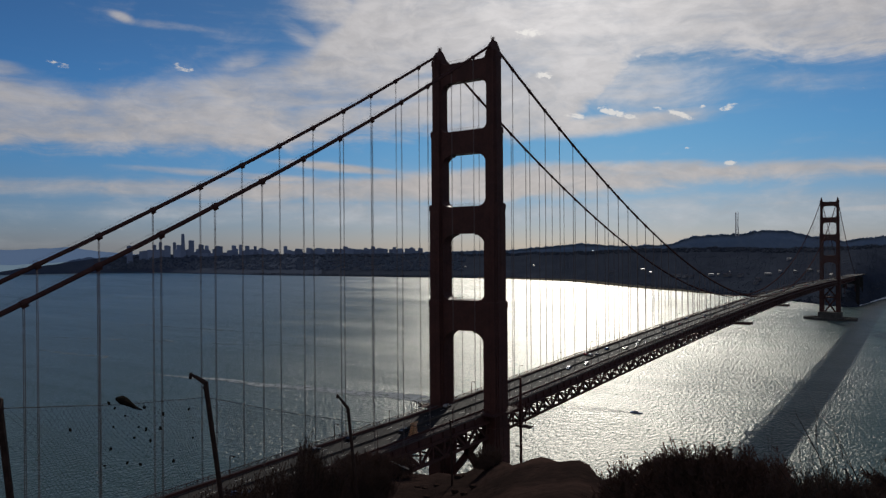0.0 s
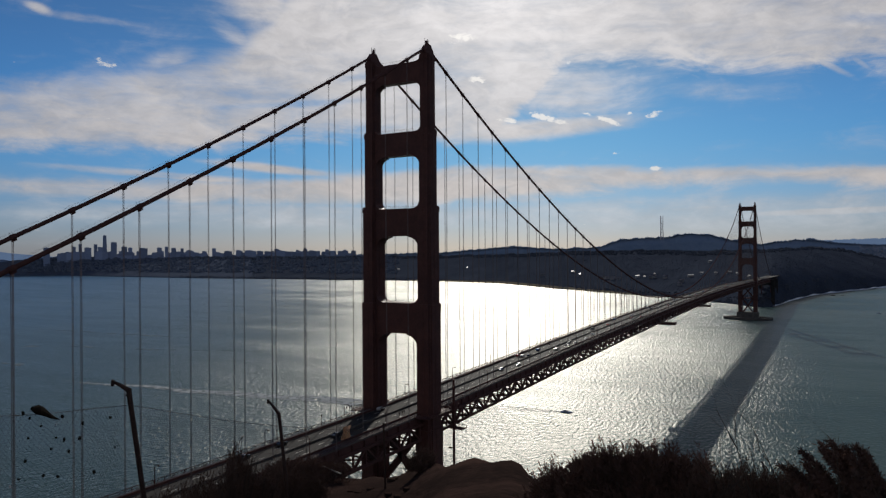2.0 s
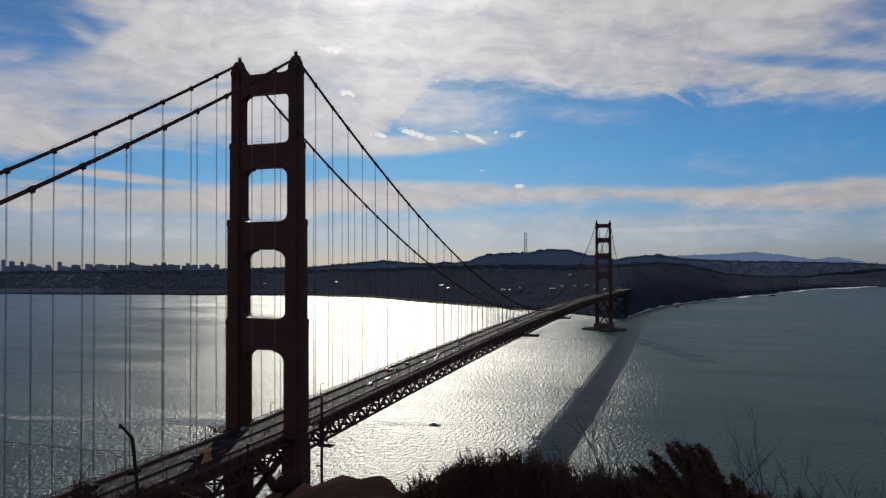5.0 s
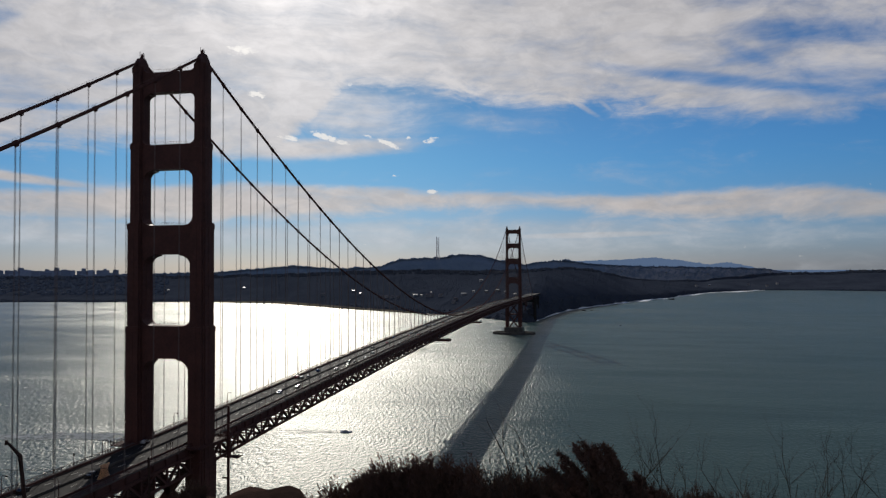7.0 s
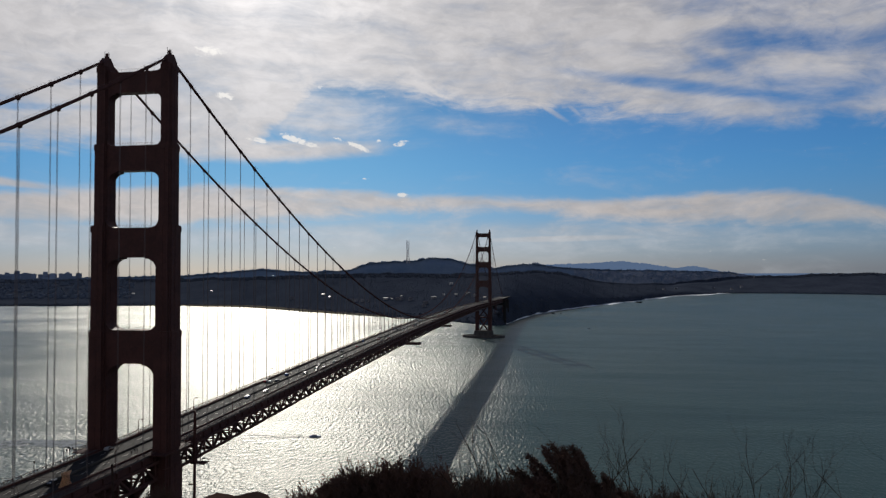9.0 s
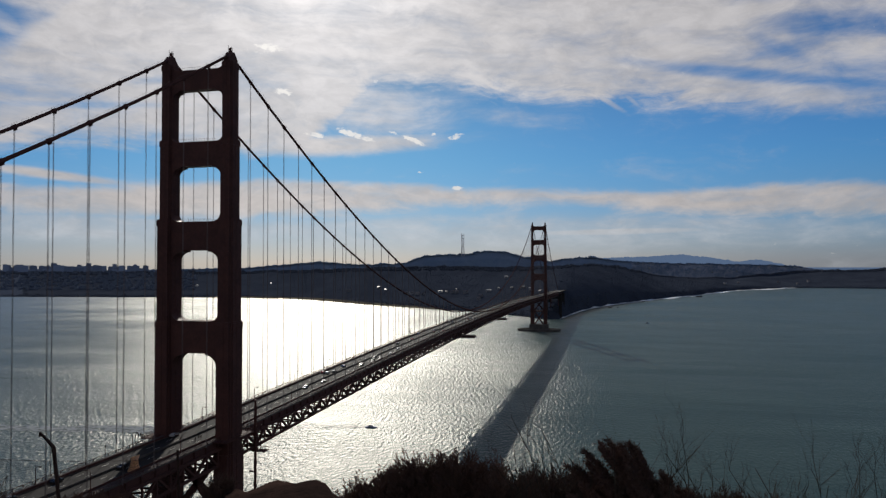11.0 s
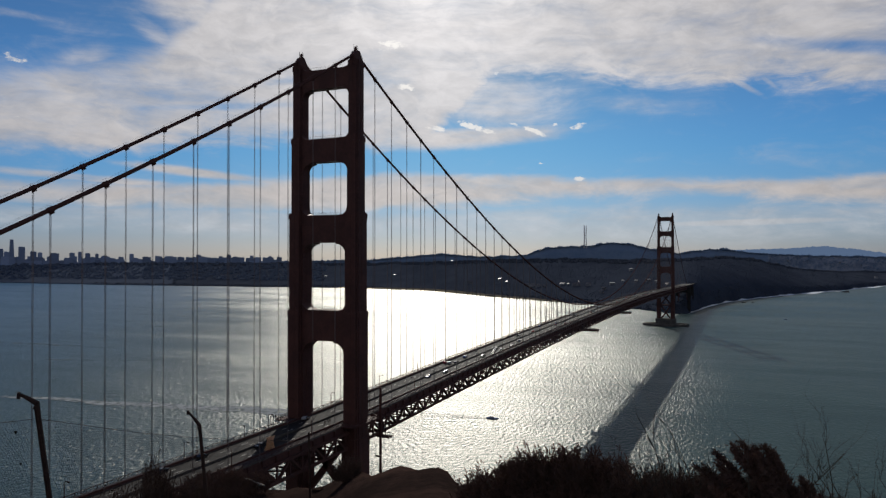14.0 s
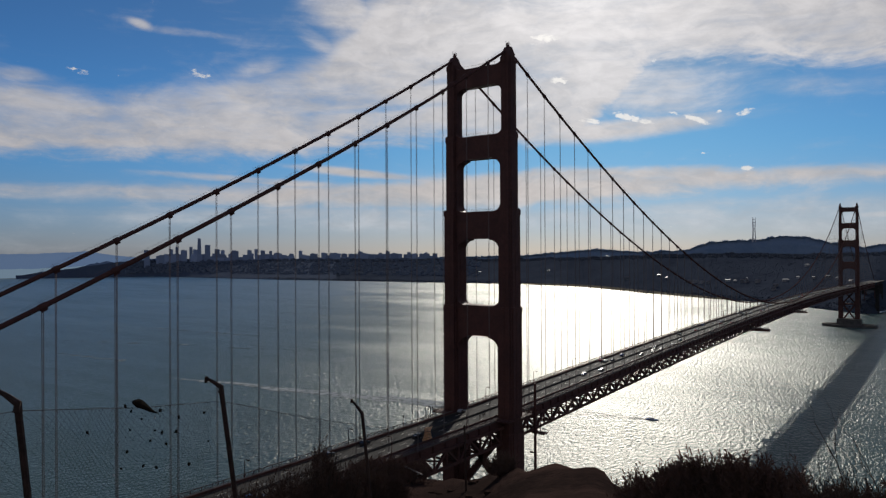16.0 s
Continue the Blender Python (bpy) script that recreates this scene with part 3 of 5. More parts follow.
# surf along the western shore, and a tide line across the bay
verts, faces = [], []
for i in range(171):
    a = -4.5 + i * 0.1
    s = shore(a)
    thick = 60 * max(0.12, noise.noise(Vector((a * 1.1, 7.7, 0))) + 0.42) * (0.4 + 1.4 * ease(a, -1, 7))
    z = far_rise(a, s)
    run_up = 1.2 + 6.5 * max(0.0, noise.noise(Vector((a * 1.9, 3.1, 0))) + 0.15 + 0.25 * noise.noise(Vector((a * 9, 5.1, 0))))
    verts.extend([polar(a, s - 3, z + run_up), polar(a, s - 4 - thick, z + 0.5)])
    if i:
        faces.append((2 * i - 2, 2 * i - 1, 2 * i + 1, 2 * i))
tagged(part("surf", (verts, [], faces), foam_white), "white surf breaking along the shore", "surf", kind="structure")


def drift(name, mat, a, b, half0, half1, seed, label):
    """A ragged pale line of foam or slick on the water from a to b."""
    verts, faces = [], []
    steps = 90
    ahead = (Vector(b) - Vector(a)).normalized()
    side = Vector((-ahead.y, ahead.x))
    for i in range(steps + 1):
        u = i / steps
        p = Vector(a).lerp(Vector(b), u) + side * (10 * noise.noise(Vector((u * 6, seed, 0))) + 2.5 * noise.noise(Vector((u * 31, seed, 1))))
        half = (half0 + (half1 - half0) * u) * (1 + 0.6 * noise.noise(Vector((u * 22, seed, 4)))) * (0.25 + 0.75 * min(1, 6 * u, 6 * (1 - u)))
        verts.extend([(*(p - side * half), 0.25), (*(p + side * half), 0.25)])
        if i:
            faces.append((2 * i - 2, 2 * i - 1, 2 * i + 1, 2 * i))
    return tagged(part(name, (verts, [], faces), mat), label, "foam", "foam lines", "structure")


drift("tide_line", foam_streak, (-590, 223.5), (-170, 298), 2, 15, 2, "pale foam line drifting on the bay")
# first four: slicks with their sky reflection painted pale; last two: foam
for k, (x0, y0, x1, y1) in enumerate([(-1050, 330, -800, 420), (-900, 250, -700, 270), (-1150, 520, -760, 560), (-760, 420, -560, 500), (20, 1205, 75, 1232), (-60, 1440, 30, 1470)]):
    drift("foam_streak", foam_faint, (x0, y0), (x1, y1), 5, 9, 20 + k, "faint pale streak on the bay water")


# ---- the bridge ----
SPAN, SIDE_SPAN, CABLE_X, LEG_X, PANEL = 1280.0, 343.0, 13.7, 13.9, 7.62
TOP, LOW = 231.2, 87.0


def road_z(y):
    if y < 0:
        return 76 + y * 0.0005
    if y > SPAN:
        return 76 - (y - SPAN) * 0.0175
    return 76 + 7.6 * (1 - ((y - SPAN / 2) / (SPAN / 2)) ** 2)


def cable_z(y):
    if 0 <= y <= SPAN:
        return LOW + (TOP - LOW) * ((SPAN / 2 - y) / (SPAN / 2)) ** 2
    u = (-y if y < 0 else y - SPAN) / SIDE_SPAN
    return TOP - 157.2 * u - 4 * 9.9 * u * (1 - u)


# towers: stepped legs, four portal struts, bracing under the deck
SECTIONS = [  # bottom, top, half width across, half depth along the bridge
    (8.0, 70.0, 3.9, 6.3), (70.0, 122.5, 3.5, 5.5), (122.5, 164.0, 3.1, 5.0), (164.0, 196.5, 2.6, 4.0), (196.5, 228.0, 2.3, 3.3)]


def section_mesh(z0, z1, hx, hy):
    """One lift of a leg: corners notched in two steps, a raised rib on every face."""
    bm = bmesh.new()
    nx, ny, rib = hx * 0.22, hy * 0.20, 0.14
    quarter = [(hx + rib, hy * 0.12), (hx, hy * 0.12), (hx, hy - 2 * ny), (hx - nx * 0.5, hy - 2 * ny), (hx - nx * 0.5, hy - ny), (hx - nx, hy - ny), (hx - nx, hy), (hx * 0.15, hy), (hx * 0.15, hy + rib)]
    ring = quarter + [(-x, y) for x, y in quarter[::-1]] + [(-x, -y) for x, y in quarter] + [(x, -y) for x, y in quarter[::-1]]
    extrude(bm, ring, "z", z0, z1)
    return bm


def saddle_mesh():
    bm = bmesh.new()
    outline = [(-3.4, 228.0), (3.4, 228.0), (3.2, 229.4), (2.1, 230.6), (0.9, 232.0), (-0.9, 232.0), (-2.1, 230.6), (-3.2, 229.4)]
    extrude(bm, outline, "x", -1.3, 1.3)
    return bm


def strut_outline(x0, z0, z1, haunch, dip):
    """A deep cross strut with rounded haunches below and, for the top one, a hollow above."""
    pts = [(x0, z0 - haunch - 1.3), (x0 - 0.5, z0 - haunch - 1.3)]      # a stepped bracket at each end of the curve
    for k in range(7):                       # lower edge, west to east
        t = k / 6 * math.pi / 2
        pts.append((x0 - 0.5 - (haunch - 0.5) * (1 - math.cos(t)), z0 - 0.55 - (haunch - 0.55) * (1 - math.sin(t))))
    pts.append((x0 - haunch, z0))
    low = pts + [(-x, z) for x, z in pts[::-1]]
    up = []
    for k in range(7):
        t = k / 6 * math.pi / 2
        up.append((-x0 + dip * (1 - math.cos(t)) * 1.3, z1 + dip * (1 - math.sin(t))))
    high = up + [(-x, z) for x, z in up[::-1]]
    return low + high


STRUTS = [(217.1, 225.4, 196.5, 3.4, 2.6), (185.7, 195.7, 164.0, 4.4, 2.2), (151.3, 163.0, 122.5, 5.2, 2.8), (109.6, 122.6, 70.0, 5.8, 3.2)]


def tower(at, label):
    t = thing("bridge_tower", label, "bridge tower", "bridge towers", at=at)
    for s in (-1, 1):
        at_leg = Matrix.Translation((s * LEG_X, 0, 0))
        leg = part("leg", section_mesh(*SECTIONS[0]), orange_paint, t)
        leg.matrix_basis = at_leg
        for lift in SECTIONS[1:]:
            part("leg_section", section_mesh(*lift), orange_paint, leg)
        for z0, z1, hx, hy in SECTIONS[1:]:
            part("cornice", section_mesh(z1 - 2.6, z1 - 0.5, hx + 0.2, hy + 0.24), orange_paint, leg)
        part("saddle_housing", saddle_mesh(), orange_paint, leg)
    for z0, z1, base, haunch, dip in STRUTS:
        hx, hy = [(s[2], s[3]) for s in SECTIONS if s[0] <= z0 - 1 < s[1]][0]
        bm = bmesh.new()
        extrude(bm, strut_outline(LEG_X - hx + 0.3, z0, z1, haunch, dip), "y", -hy * 0.62, hy * 0.62)
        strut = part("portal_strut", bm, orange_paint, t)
        for y in (-hy * 0.6, hy * 0.6):        # maintenance rails on the strut
            bm = bmesh.new()
            n = 14
            reach = CABLE_X - hx - dip * 1.2
            for k in range(n + 1):
                x = (k / n * 2 - 1) * reach
                beam(bm, (x, y, z1), (x, y, z1 + 1.1), 0.05)
            beam(bm, (-reach, y, z1 + 1.1), (reach, y, z1 + 1.1), 0.05)
            part("railing", bm, orange_paint, strut)
    # bracing below the roadway
    for z0, z1 in ((44.0, 69.0), (13.0, 42.0)):
        for s in (-1, 1):
            bm = bmesh.new()
            beam(bm, (-s * 10.2, 0, z0), (s * 10.2, 0, z1), 2.6, 2.2, (0, 1, 0))
            part("cross_brace", bm, orange_paint, t)
    for z in (43.0, 70.5):
        bm = bmesh.new()
        box(bm, (-10.5, -3.2, z - 1.6), (10.5, 3.2, z + 1.0))
        part("tie_beam", bm, orange_paint, t)
    for s in (-1, 1):                           # beacons and masts on the saddles
        bm = bmesh.new()
        tube(bm, [(s * CABLE_X, 0, 231.6), (s * CABLE_X, 0, 233.0), (s * CABLE_X, 0, 234.0)], [0.8, 0.6, 0.25], 8)
        for k in range(5):
            a = k * 1.2566 + 0.3
            x, y = s * CABLE_X + 0.85 * math.cos(a), 0.85 * math.sin(a)
            tube(bm, [(x, y, 231.4), (x, y, 234.0 + (k % 2) * 0.8)], 0.09, 5)
        part("beacon", bm, cable_paint, t)
    return t


north_tower = tower(Matrix.Identity(4), "tall art deco steel tower in dull orange-red paint, backlit")
south_tower = tower(Matrix.Translation((0, SPAN, 0)), "distant orange-red steel tower standing in its oval fender")

# piers and the southern fender
bm = bmesh.new()
box(bm, (-22, -13, -6), (22, 13, 8.0), 0.8)
tagged(part("tower_pier", bm, concrete), "weathered concrete pier under the near tower", "pier")
bm = bmesh.new()
box(bm, (-20, SPAN - 11, -6), (20, SPAN + 11, 15.0), 0.8)
tagged(part("tower_pier", bm, concrete), "concrete pier under the far tower", "pier")
fender = thing("fender", "oval concrete fender wall round the far pier", "fender")
bm = bmesh.new()
outer = [(46 * math.cos(k * math.tau / 48), 24 * math.sin(k * math.tau / 48)) for k in range(48)]
rings = []
for scale, z in ((1.0, -3), (1.0, 4.6), (0.88, 4.6), (0.88, -3)):
    rings.append([bm.verts.new((x * scale, SPAN + y * (scale if scale == 1 else 0.8), z)) for x, y in outer])
for a, b in zip(rings, rings[1:]):
    for k in range(48):
        bm.faces.new((a[k], a[(k + 1) % 48], b[(k + 1) % 48], b[k]))
part("wall", bm, concrete, fender)


# cables with their bands and ropes
def cable(x, label):
    c = thing("main_cable", label, "cable", "main cables")
    bm = bmesh.new()
    ys = list(np.arange(-SIDE_SPAN, 0, 12.0)) + list(np.arange(0, SPAN, 16.0)) + list(np.arange(SPAN, SPAN + SIDE_SPAN + 1, 12.0))
    tube(bm, [(x, y, cable_z(y)) for y in ys], 0.56, 10)
    part("cable", bm, cable_paint, c, smooth=True)
    bm = bmesh.new()
    for s in (-1, 1):                         # hand ropes over the cable
        tube(bm, [(x + s * 0.55, y, cable_z(y) + 1.25) for y in ys], 0.016, 4)
    part("hand_rope", bm, rope_steel, c)
    bm = bmesh.new()
    tube(bm, [(0, -0.9, 0), (0, -0.75, 0), (0, 0.75, 0), (0, 0.9, 0)], [0.58, 0.72, 0.72, 0.58], 10)
    box(bm, (-0.18, -0.7, -1.1), (0.18, 0.7, -0.6))
    for s in (-1, 1):
        beam(bm, (s * 0.55, 0, 0.5), (s * 0.55, 0, 1.3), 0.04)
    band_mesh = part("cable_band", bm, cable_paint, c)
    bm = bmesh.new()
    for dx in (-0.11, 0.11):
        for dy in (-0.17, 0.17):
            tube(bm, [(dx, dy, -1), (dx, dy, 0)], 0.046, 4)
    rope_mesh = part("suspender", bm, rope_steel, c)
    first = True
    places = [-(0.2 + 15.697 * k) for k in range(1, 22)] + [0.8 + 15.78 * k for k in range(1, 81)] + [SPAN + 0.6 + 15.55 * k for k in range(1, 22)]
    for y in places:
        z, foot = cable_z(y), road_z(y) - 0.5
        slope = math.degrees(math.atan2(cable_z(y + 1) - cable_z(y - 1), 2))
        m = pose(x, y, z, slope)
        drop = Matrix.Translation((x, y, z - 0.6)) @ Matrix.Diagonal((1, 1, max(0.3, z - 0.6 - foot), 1))
        if first:
            band_mesh.matrix_basis, rope_mesh.matrix_basis, first = m, drop, False
        else:
            again(band_mesh, c, m)
            again(rope_mesh, c, drop)
    return c


cable(-CABLE_X, "thick orange-red main cable with bands and steel hanger ropes, farther side")
cable(CABLE_X, "thick orange-red main cable with bands and steel hanger ropes, nearer side")

# deck: roadway, walks, barriers, floor beams and stiffening trusses
deck = thing("bridge_deck", "six-lane bridge roadway on deep orange-red steel trusses", "bridge deck")
Y0, Y1 = -SIDE_SPAN, SPAN + SIDE_SPAN
STATIONS = list(np.arange(Y0, Y1 + 0.1, PANEL * 2))


def ribbon(name, mat, x0, x1, dz0, dz1, label=""):
    """A slab that follows the road's rise, between two widths and heights."""
    verts, faces = [], []
    for y in STATIONS:
        z = road_z(y)
        verts.extend([(x0, y, z + dz0), (x1, y, z + dz0), (x1, y, z + dz1), (x0, y, z + dz1)])
    for i in range(len(STATIONS) - 1):
        a, b = i * 4, i * 4 + 4
        for k in range(4):
            faces.append((a + k, a + (k + 1) % 4, b + (k + 1) % 4, b + k))
    faces += [(0, 1, 2, 3), tuple(len(verts) - 4 + k for k in (3, 2, 1, 0))]
    return part(name, (verts, [], faces), mat, deck, label)


ribbon("roadway", asphalt, -9.45, 9.45, -0.35, 0.0, "grey asphalt roadway")
for s in (-1, 1):
    lo, hi = sorted((s * 9.45, s * 12.9))
    ribbon("sidewalk", walkway, lo, hi, -0.35, 0.22, "pale concrete walk")
    lo, hi = sorted((s * 9.5, s * 9.75))
    ribbon("kerb_barrier", orange_paint, lo, hi, 0.22, 1.05)
    lo, hi = sorted((s * 12.6, s * 13.0))
    ribbon("fascia_girder", orange_paint, lo, hi, -3.2, -0.36)
for s in (-1, 1):                             # the walks swell out round each tower leg
    for y0 in (0.0, SPAN):
        lo, hi = sorted((s * 13.02, s * 19.2))
        bm = bmesh.new()
        box(bm, (lo, y0 - 10.5, road_z(y0) - 0.2), (hi, y0 + 10.5, road_z(y0) + 0.18))
        bay = part("walk_bay", bm, orange_paint, deck, "steel-edged walk round the tower leg")
        bm = bmesh.new()
        z = road_z(y0)
        corners = [(s * 13.1, y0 - 10.4), (s * 19.1, y0 - 10.4), (s * 19.1, y0 + 10.4), (s * 13.1, y0 + 10.4)]
        for (xa, ya), (xb, yb) in zip(corners, corners[1:]):
            for h in (0.45, 1.3):
                beam(bm, (xa, ya, z + h), (xb, yb, z + h), 0.12)
            count = int(max(abs(xb - xa), abs(yb - ya)) / 0.6)
            for k in range(count + 1):
                x, y = xa + (xb - xa) * k / count, ya + (yb - ya) * k / count
                beam(bm, (x, y, z + 0.2), (x, y, z + 1.3), 0.09)
        part("bay_railing", bm, orange_paint, bay)
ribbon("median_barrier", concrete, -0.2, 0.2, 0.0, 0.8)
for x in (-6.3, -3.15, 3.15, 6.3):
    verts, faces = [], []
    for k, y in enumerate(np.arange(-240, 700, 12.0)):
        verts.extend([(x - 0.09, y, road_z(y) + 0.012), (x + 0.09, y, road_z(y) + 0.012), (x + 0.09, y + 3.6, road_z(y + 3.6) + 0.012), (x - 0.09, y + 3.6, road_z(y + 3.6) + 0.012)])
        faces.append((4 * k, 4 * k + 1, 4 * k + 2, 4 * k + 3))
    tagged(part("lane_line", (verts, [], faces), lane_paint, deck), kind="stuff")

for s in (-1, 1):
    x = s * 12.95
    bm = bmesh.new()                          # handrail with its pickets
    for y0, y1 in zip(STATIONS, STATIONS[1:]):
        for h, wide in ((1.25, 0.16), (0.4, 0.08)):
            beam(bm, (x, y0, road_z(y0) + h), (x, y1, road_z(y1) + h), wide)
    for y in np.arange(-250, 900, 3.81):
        beam(bm, (x, y, road_z(y) + 0.2), (x, y, road_z(y) + 1.3), 0.14)
    for y in np.arange(-250, 420, 0.5):
        beam(bm, (x, y, road_z(y) + 0.4), (x, y, road_z(y) + 1.22), 0.06)
    part("handrail", bm, orange_paint, deck)

    for dz, name in ((-3.3, "top_chord"), (-9.7, "bottom_chord")):
        bm = bmesh.new()
        for y0, y1 in zip(STATIONS, STATIONS[1:]):
            beam(bm, (s * CABLE_X, y0, road_z(y0) + dz), (s * CABLE_X, y1, road_z(y1) + dz), 0.9, 1.05)
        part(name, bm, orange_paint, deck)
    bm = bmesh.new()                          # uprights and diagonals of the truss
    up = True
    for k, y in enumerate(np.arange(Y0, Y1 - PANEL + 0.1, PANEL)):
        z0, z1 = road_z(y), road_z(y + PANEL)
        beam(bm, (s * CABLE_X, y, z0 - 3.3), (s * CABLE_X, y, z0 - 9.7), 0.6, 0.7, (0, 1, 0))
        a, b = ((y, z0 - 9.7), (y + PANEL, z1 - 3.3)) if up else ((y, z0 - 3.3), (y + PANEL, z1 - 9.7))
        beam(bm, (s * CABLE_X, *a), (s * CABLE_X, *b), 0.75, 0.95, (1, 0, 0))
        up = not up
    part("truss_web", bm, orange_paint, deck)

bm = bmesh.new()                              # floor beams under the slab
box(bm, (-CABLE_X, -0.3, -4.3), (CABLE_X, 0.3, -0.45))
first_beam = part("floor_beam", bm, orange_paint, deck)
for k, y in enumerate(np.arange(Y0, Y1 + 0.1, PANEL)):
    m = Matrix.Translation((0, y, road_z(y)))
    if k:
        again(first_beam, deck, m)
    else:
        first_beam.matrix_basis = m
for x in (-7.5, -4.5, -1.5, 1.5, 4.5, 7.5):
    ribbon("stringer", orange_paint, x - 0.2, x + 0.2, -1.4, -0.36)
bm = bmesh.new()                              # lower lateral bracing
for k, y in enumerate(np.arange(Y0, Y1 - PANEL * 2, PANEL * 2)):
    z0, z1 = road_z(y) - 9.7, road_z(y + 2 * PANEL) - 9.7
    beam(bm, (-CABLE_X, y, z0), (CABLE_X, y, z0), 0.6)
    beam(bm, (-CABLE_X, y, z0), (CABLE_X, y + 2 * PANEL, z1), 0.55)
    beam(bm, (CABLE_X, y, z0), (-CABLE_X, y + 2 * PANEL, z1), 0.55)
part("lateral_bracing", bm, orange_paint, deck)


# lamps along the walks
def street_lamp(at, label):
    lamp = thing("street_lamp", label, "street lamp", "lamps along the roadway", at=at)
    bm = bmesh.new()
    tube(bm, [(0, 0, 0), (0, 0, 0.6), (0, 0, 5.9)], [0.24, 0.15, 0.10], 6)
    part("post", bm, orange_paint, lamp)
    bm = bmesh.new()
    tube(bm, [(0, 0, 5.6), (-0.2, 0, 6.3), (-0.7, 0, 6.55), (-1.5, 0, 6.55)], 0.07, 5)
    arm = part("arm", bm, orange_paint, lamp)
    bm = bmesh.new()
    box(bm, (-2.2, -0.22, 6.25), (-1.4, 0.22, 6.6), 0.05)
    part("lamp_head", bm, galvanised, lamp)
    return lamp


post_west = street_lamp(pose(10.1, -210, road_z(-210) + 0.22), "slim orange-red lamp post with a bracket arm")
post_east = street_lamp(pose(-10.1, -210, road_z(-210) + 0.22, 0, 0, 180), "slim orange-red lamp post with a bracket arm")
for y in np.arange(-164.3, SPAN + 120, 45.72):
    if abs(y) > 9 and abs(y - SPAN) > 9:
        copy_thing(post_west, pose(10.1, y, road_z(y) + 0.22))
        copy_thing(post_east, pose(-10.1, y, road_z(y) + 0.22, 0, 0, 180))


# short signal posts on the walks by the near tower
def walk_post(x, y):
    p = thing("signal_post", "thin dark signal post on the bridge walk", "post", "signal posts", at=pose(x, y, road_z(y) + 0.22))
    bm = bmesh.new()
    tube(bm, [(0, 0, 0), (0, 0, 0.3), (0, 0, 4.2)], [0.16, 0.09, 0.07], 6)
    part("pole", bm, orange_paint, p)
    bm = bmesh.new()
    box(bm, (-0.18, -0.14, 3.6), (0.18, 0.14, 4.5), 0.03)
    part("signal_box", bm, galvanised, p)
    return p


for x, y in ((-12.3, -22.7), (-12.3, -21.1), (-12.3, -19.6), (-12.3, -39.1), (12.3, -21.0), (12.3, -18.6), (12.3, -17.3)):
    walk_post(x, y)


# cars
def car(paint, label):
    c = thing("car", label, "car", "cars on the bridge")
    bm = bmesh.new()
    side = [(-2.2, 0.35), (2.2, 0.35), (2.25, 0.75), (1.9, 0.92), (1.1, 1.0), (0.45, 1.42), (-1.15, 1.46), (-1.95, 1.0), (-2.25, 0.9)]
    extrude(bm, side, "x", -0.88, 0.88)
    bmesh.ops.bevel(bm, geom=bm.edges[:], offset=0.07, segments=1, affect="EDGES")
    part("body", bm, paint, c)
    for s in (-1, 1):
        bm = bmesh.new()
        extrude(bm, [(0.95, 1.02), (0.42, 1.36), (-1.1, 1.4), (-1.75, 1.02)], "x", s * 0.80, s * 0.90)
        part("side_window", bm, window_glass, c)
    bm = bmesh.new()
    box(bm, (-0.72, 0.46, 1.02), (0.72, 1.06, 1.0))
    beam(bm, (0, 1.12, 1.02), (0, 0.47, 1.42), 1.45, 0.05)
    part("windscreen", bm, window_glass, c)
    for x in (-0.8, 0.8):
        for y in (-1.35, 1.35):
            bm = bmesh.new()
            tube(bm, [(x - 0.11, y, 0.33), (x + 0.11, y, 0.33)], 0.33, 10)
            part("wheel", bm, rubber, c)
    return c


rng = random.Random(11)
makers = [car(p, word + " passenger car on the roadway") for p, word in zip(car_paints, ("white", "silver", "black", "dark red", "dark blue"))]
used = set()
for i in range(64):
    lane = rng.choice((-7.8, -4.7, -1.7, 1.7, 4.7, 7.8))
    y = rng.uniform(-150, 1250)
    if any(abs(y - v) < 9 and abs(lane - u) < 1 for u, v in used):
        continue
    used.add((lane, y))
    tilt = math.degrees(math.atan2(road_z(y + 1) - road_z(y - 1), 2))
    m = pose(lane, y, road_z(y) + 0.005, tilt if lane < 0 else -tilt, 0, 0 if lane < 0 else 180)
    if i < 5:
        makers[i].matrix_basis = m
    else:
        copy_thing(makers[rng.choice((0, 1, 1, 2, 2, 2, 3, 4, 4))], m)


# travelling maintenance platforms that hang beside and below the trusses
def platform(y, reach, label, start=-15, half=4.5):
    t = thing("maintenance_platform", label, "platform", "travelling platforms", at=pose(0, y, road_z(y)))
    bm = bmesh.new()
    box(bm, (start, -half, -13.9 if half > 3 else -12.2), (15 + reach, half, -11.9))
    part("floor", bm, orange_paint, t)
    for s in (-half + 0.1, half - 0.1):
        bm = bmesh.new()
        for x in np.arange(start, 15 + reach + 0.1, 3.0):
            beam(bm, (x, s, -12), (x, s, -10.8), 0.12)
        beam(bm, (start, s, -10.8), (15 + reach, s, -10.8), 0.12)
        part("railing", bm, orange_paint, t)
    for x in (max(start + 0.7, -14.3), 14.3):
        for s in (-half + 0.5, half - 0.5):
            bm = bmesh.new()
            beam(bm, (x, s, -12), (x, s, -1.0), 0.3)
            part("hanger", bm, orange_paint, t)
    return t


platform(24, 3, "narrow steel work platform slung under the deck", 12, 2.2)
platform(462, 8, "steel work platform slung under the deck")
platform(690, 5, "steel work platform slung under the deck")

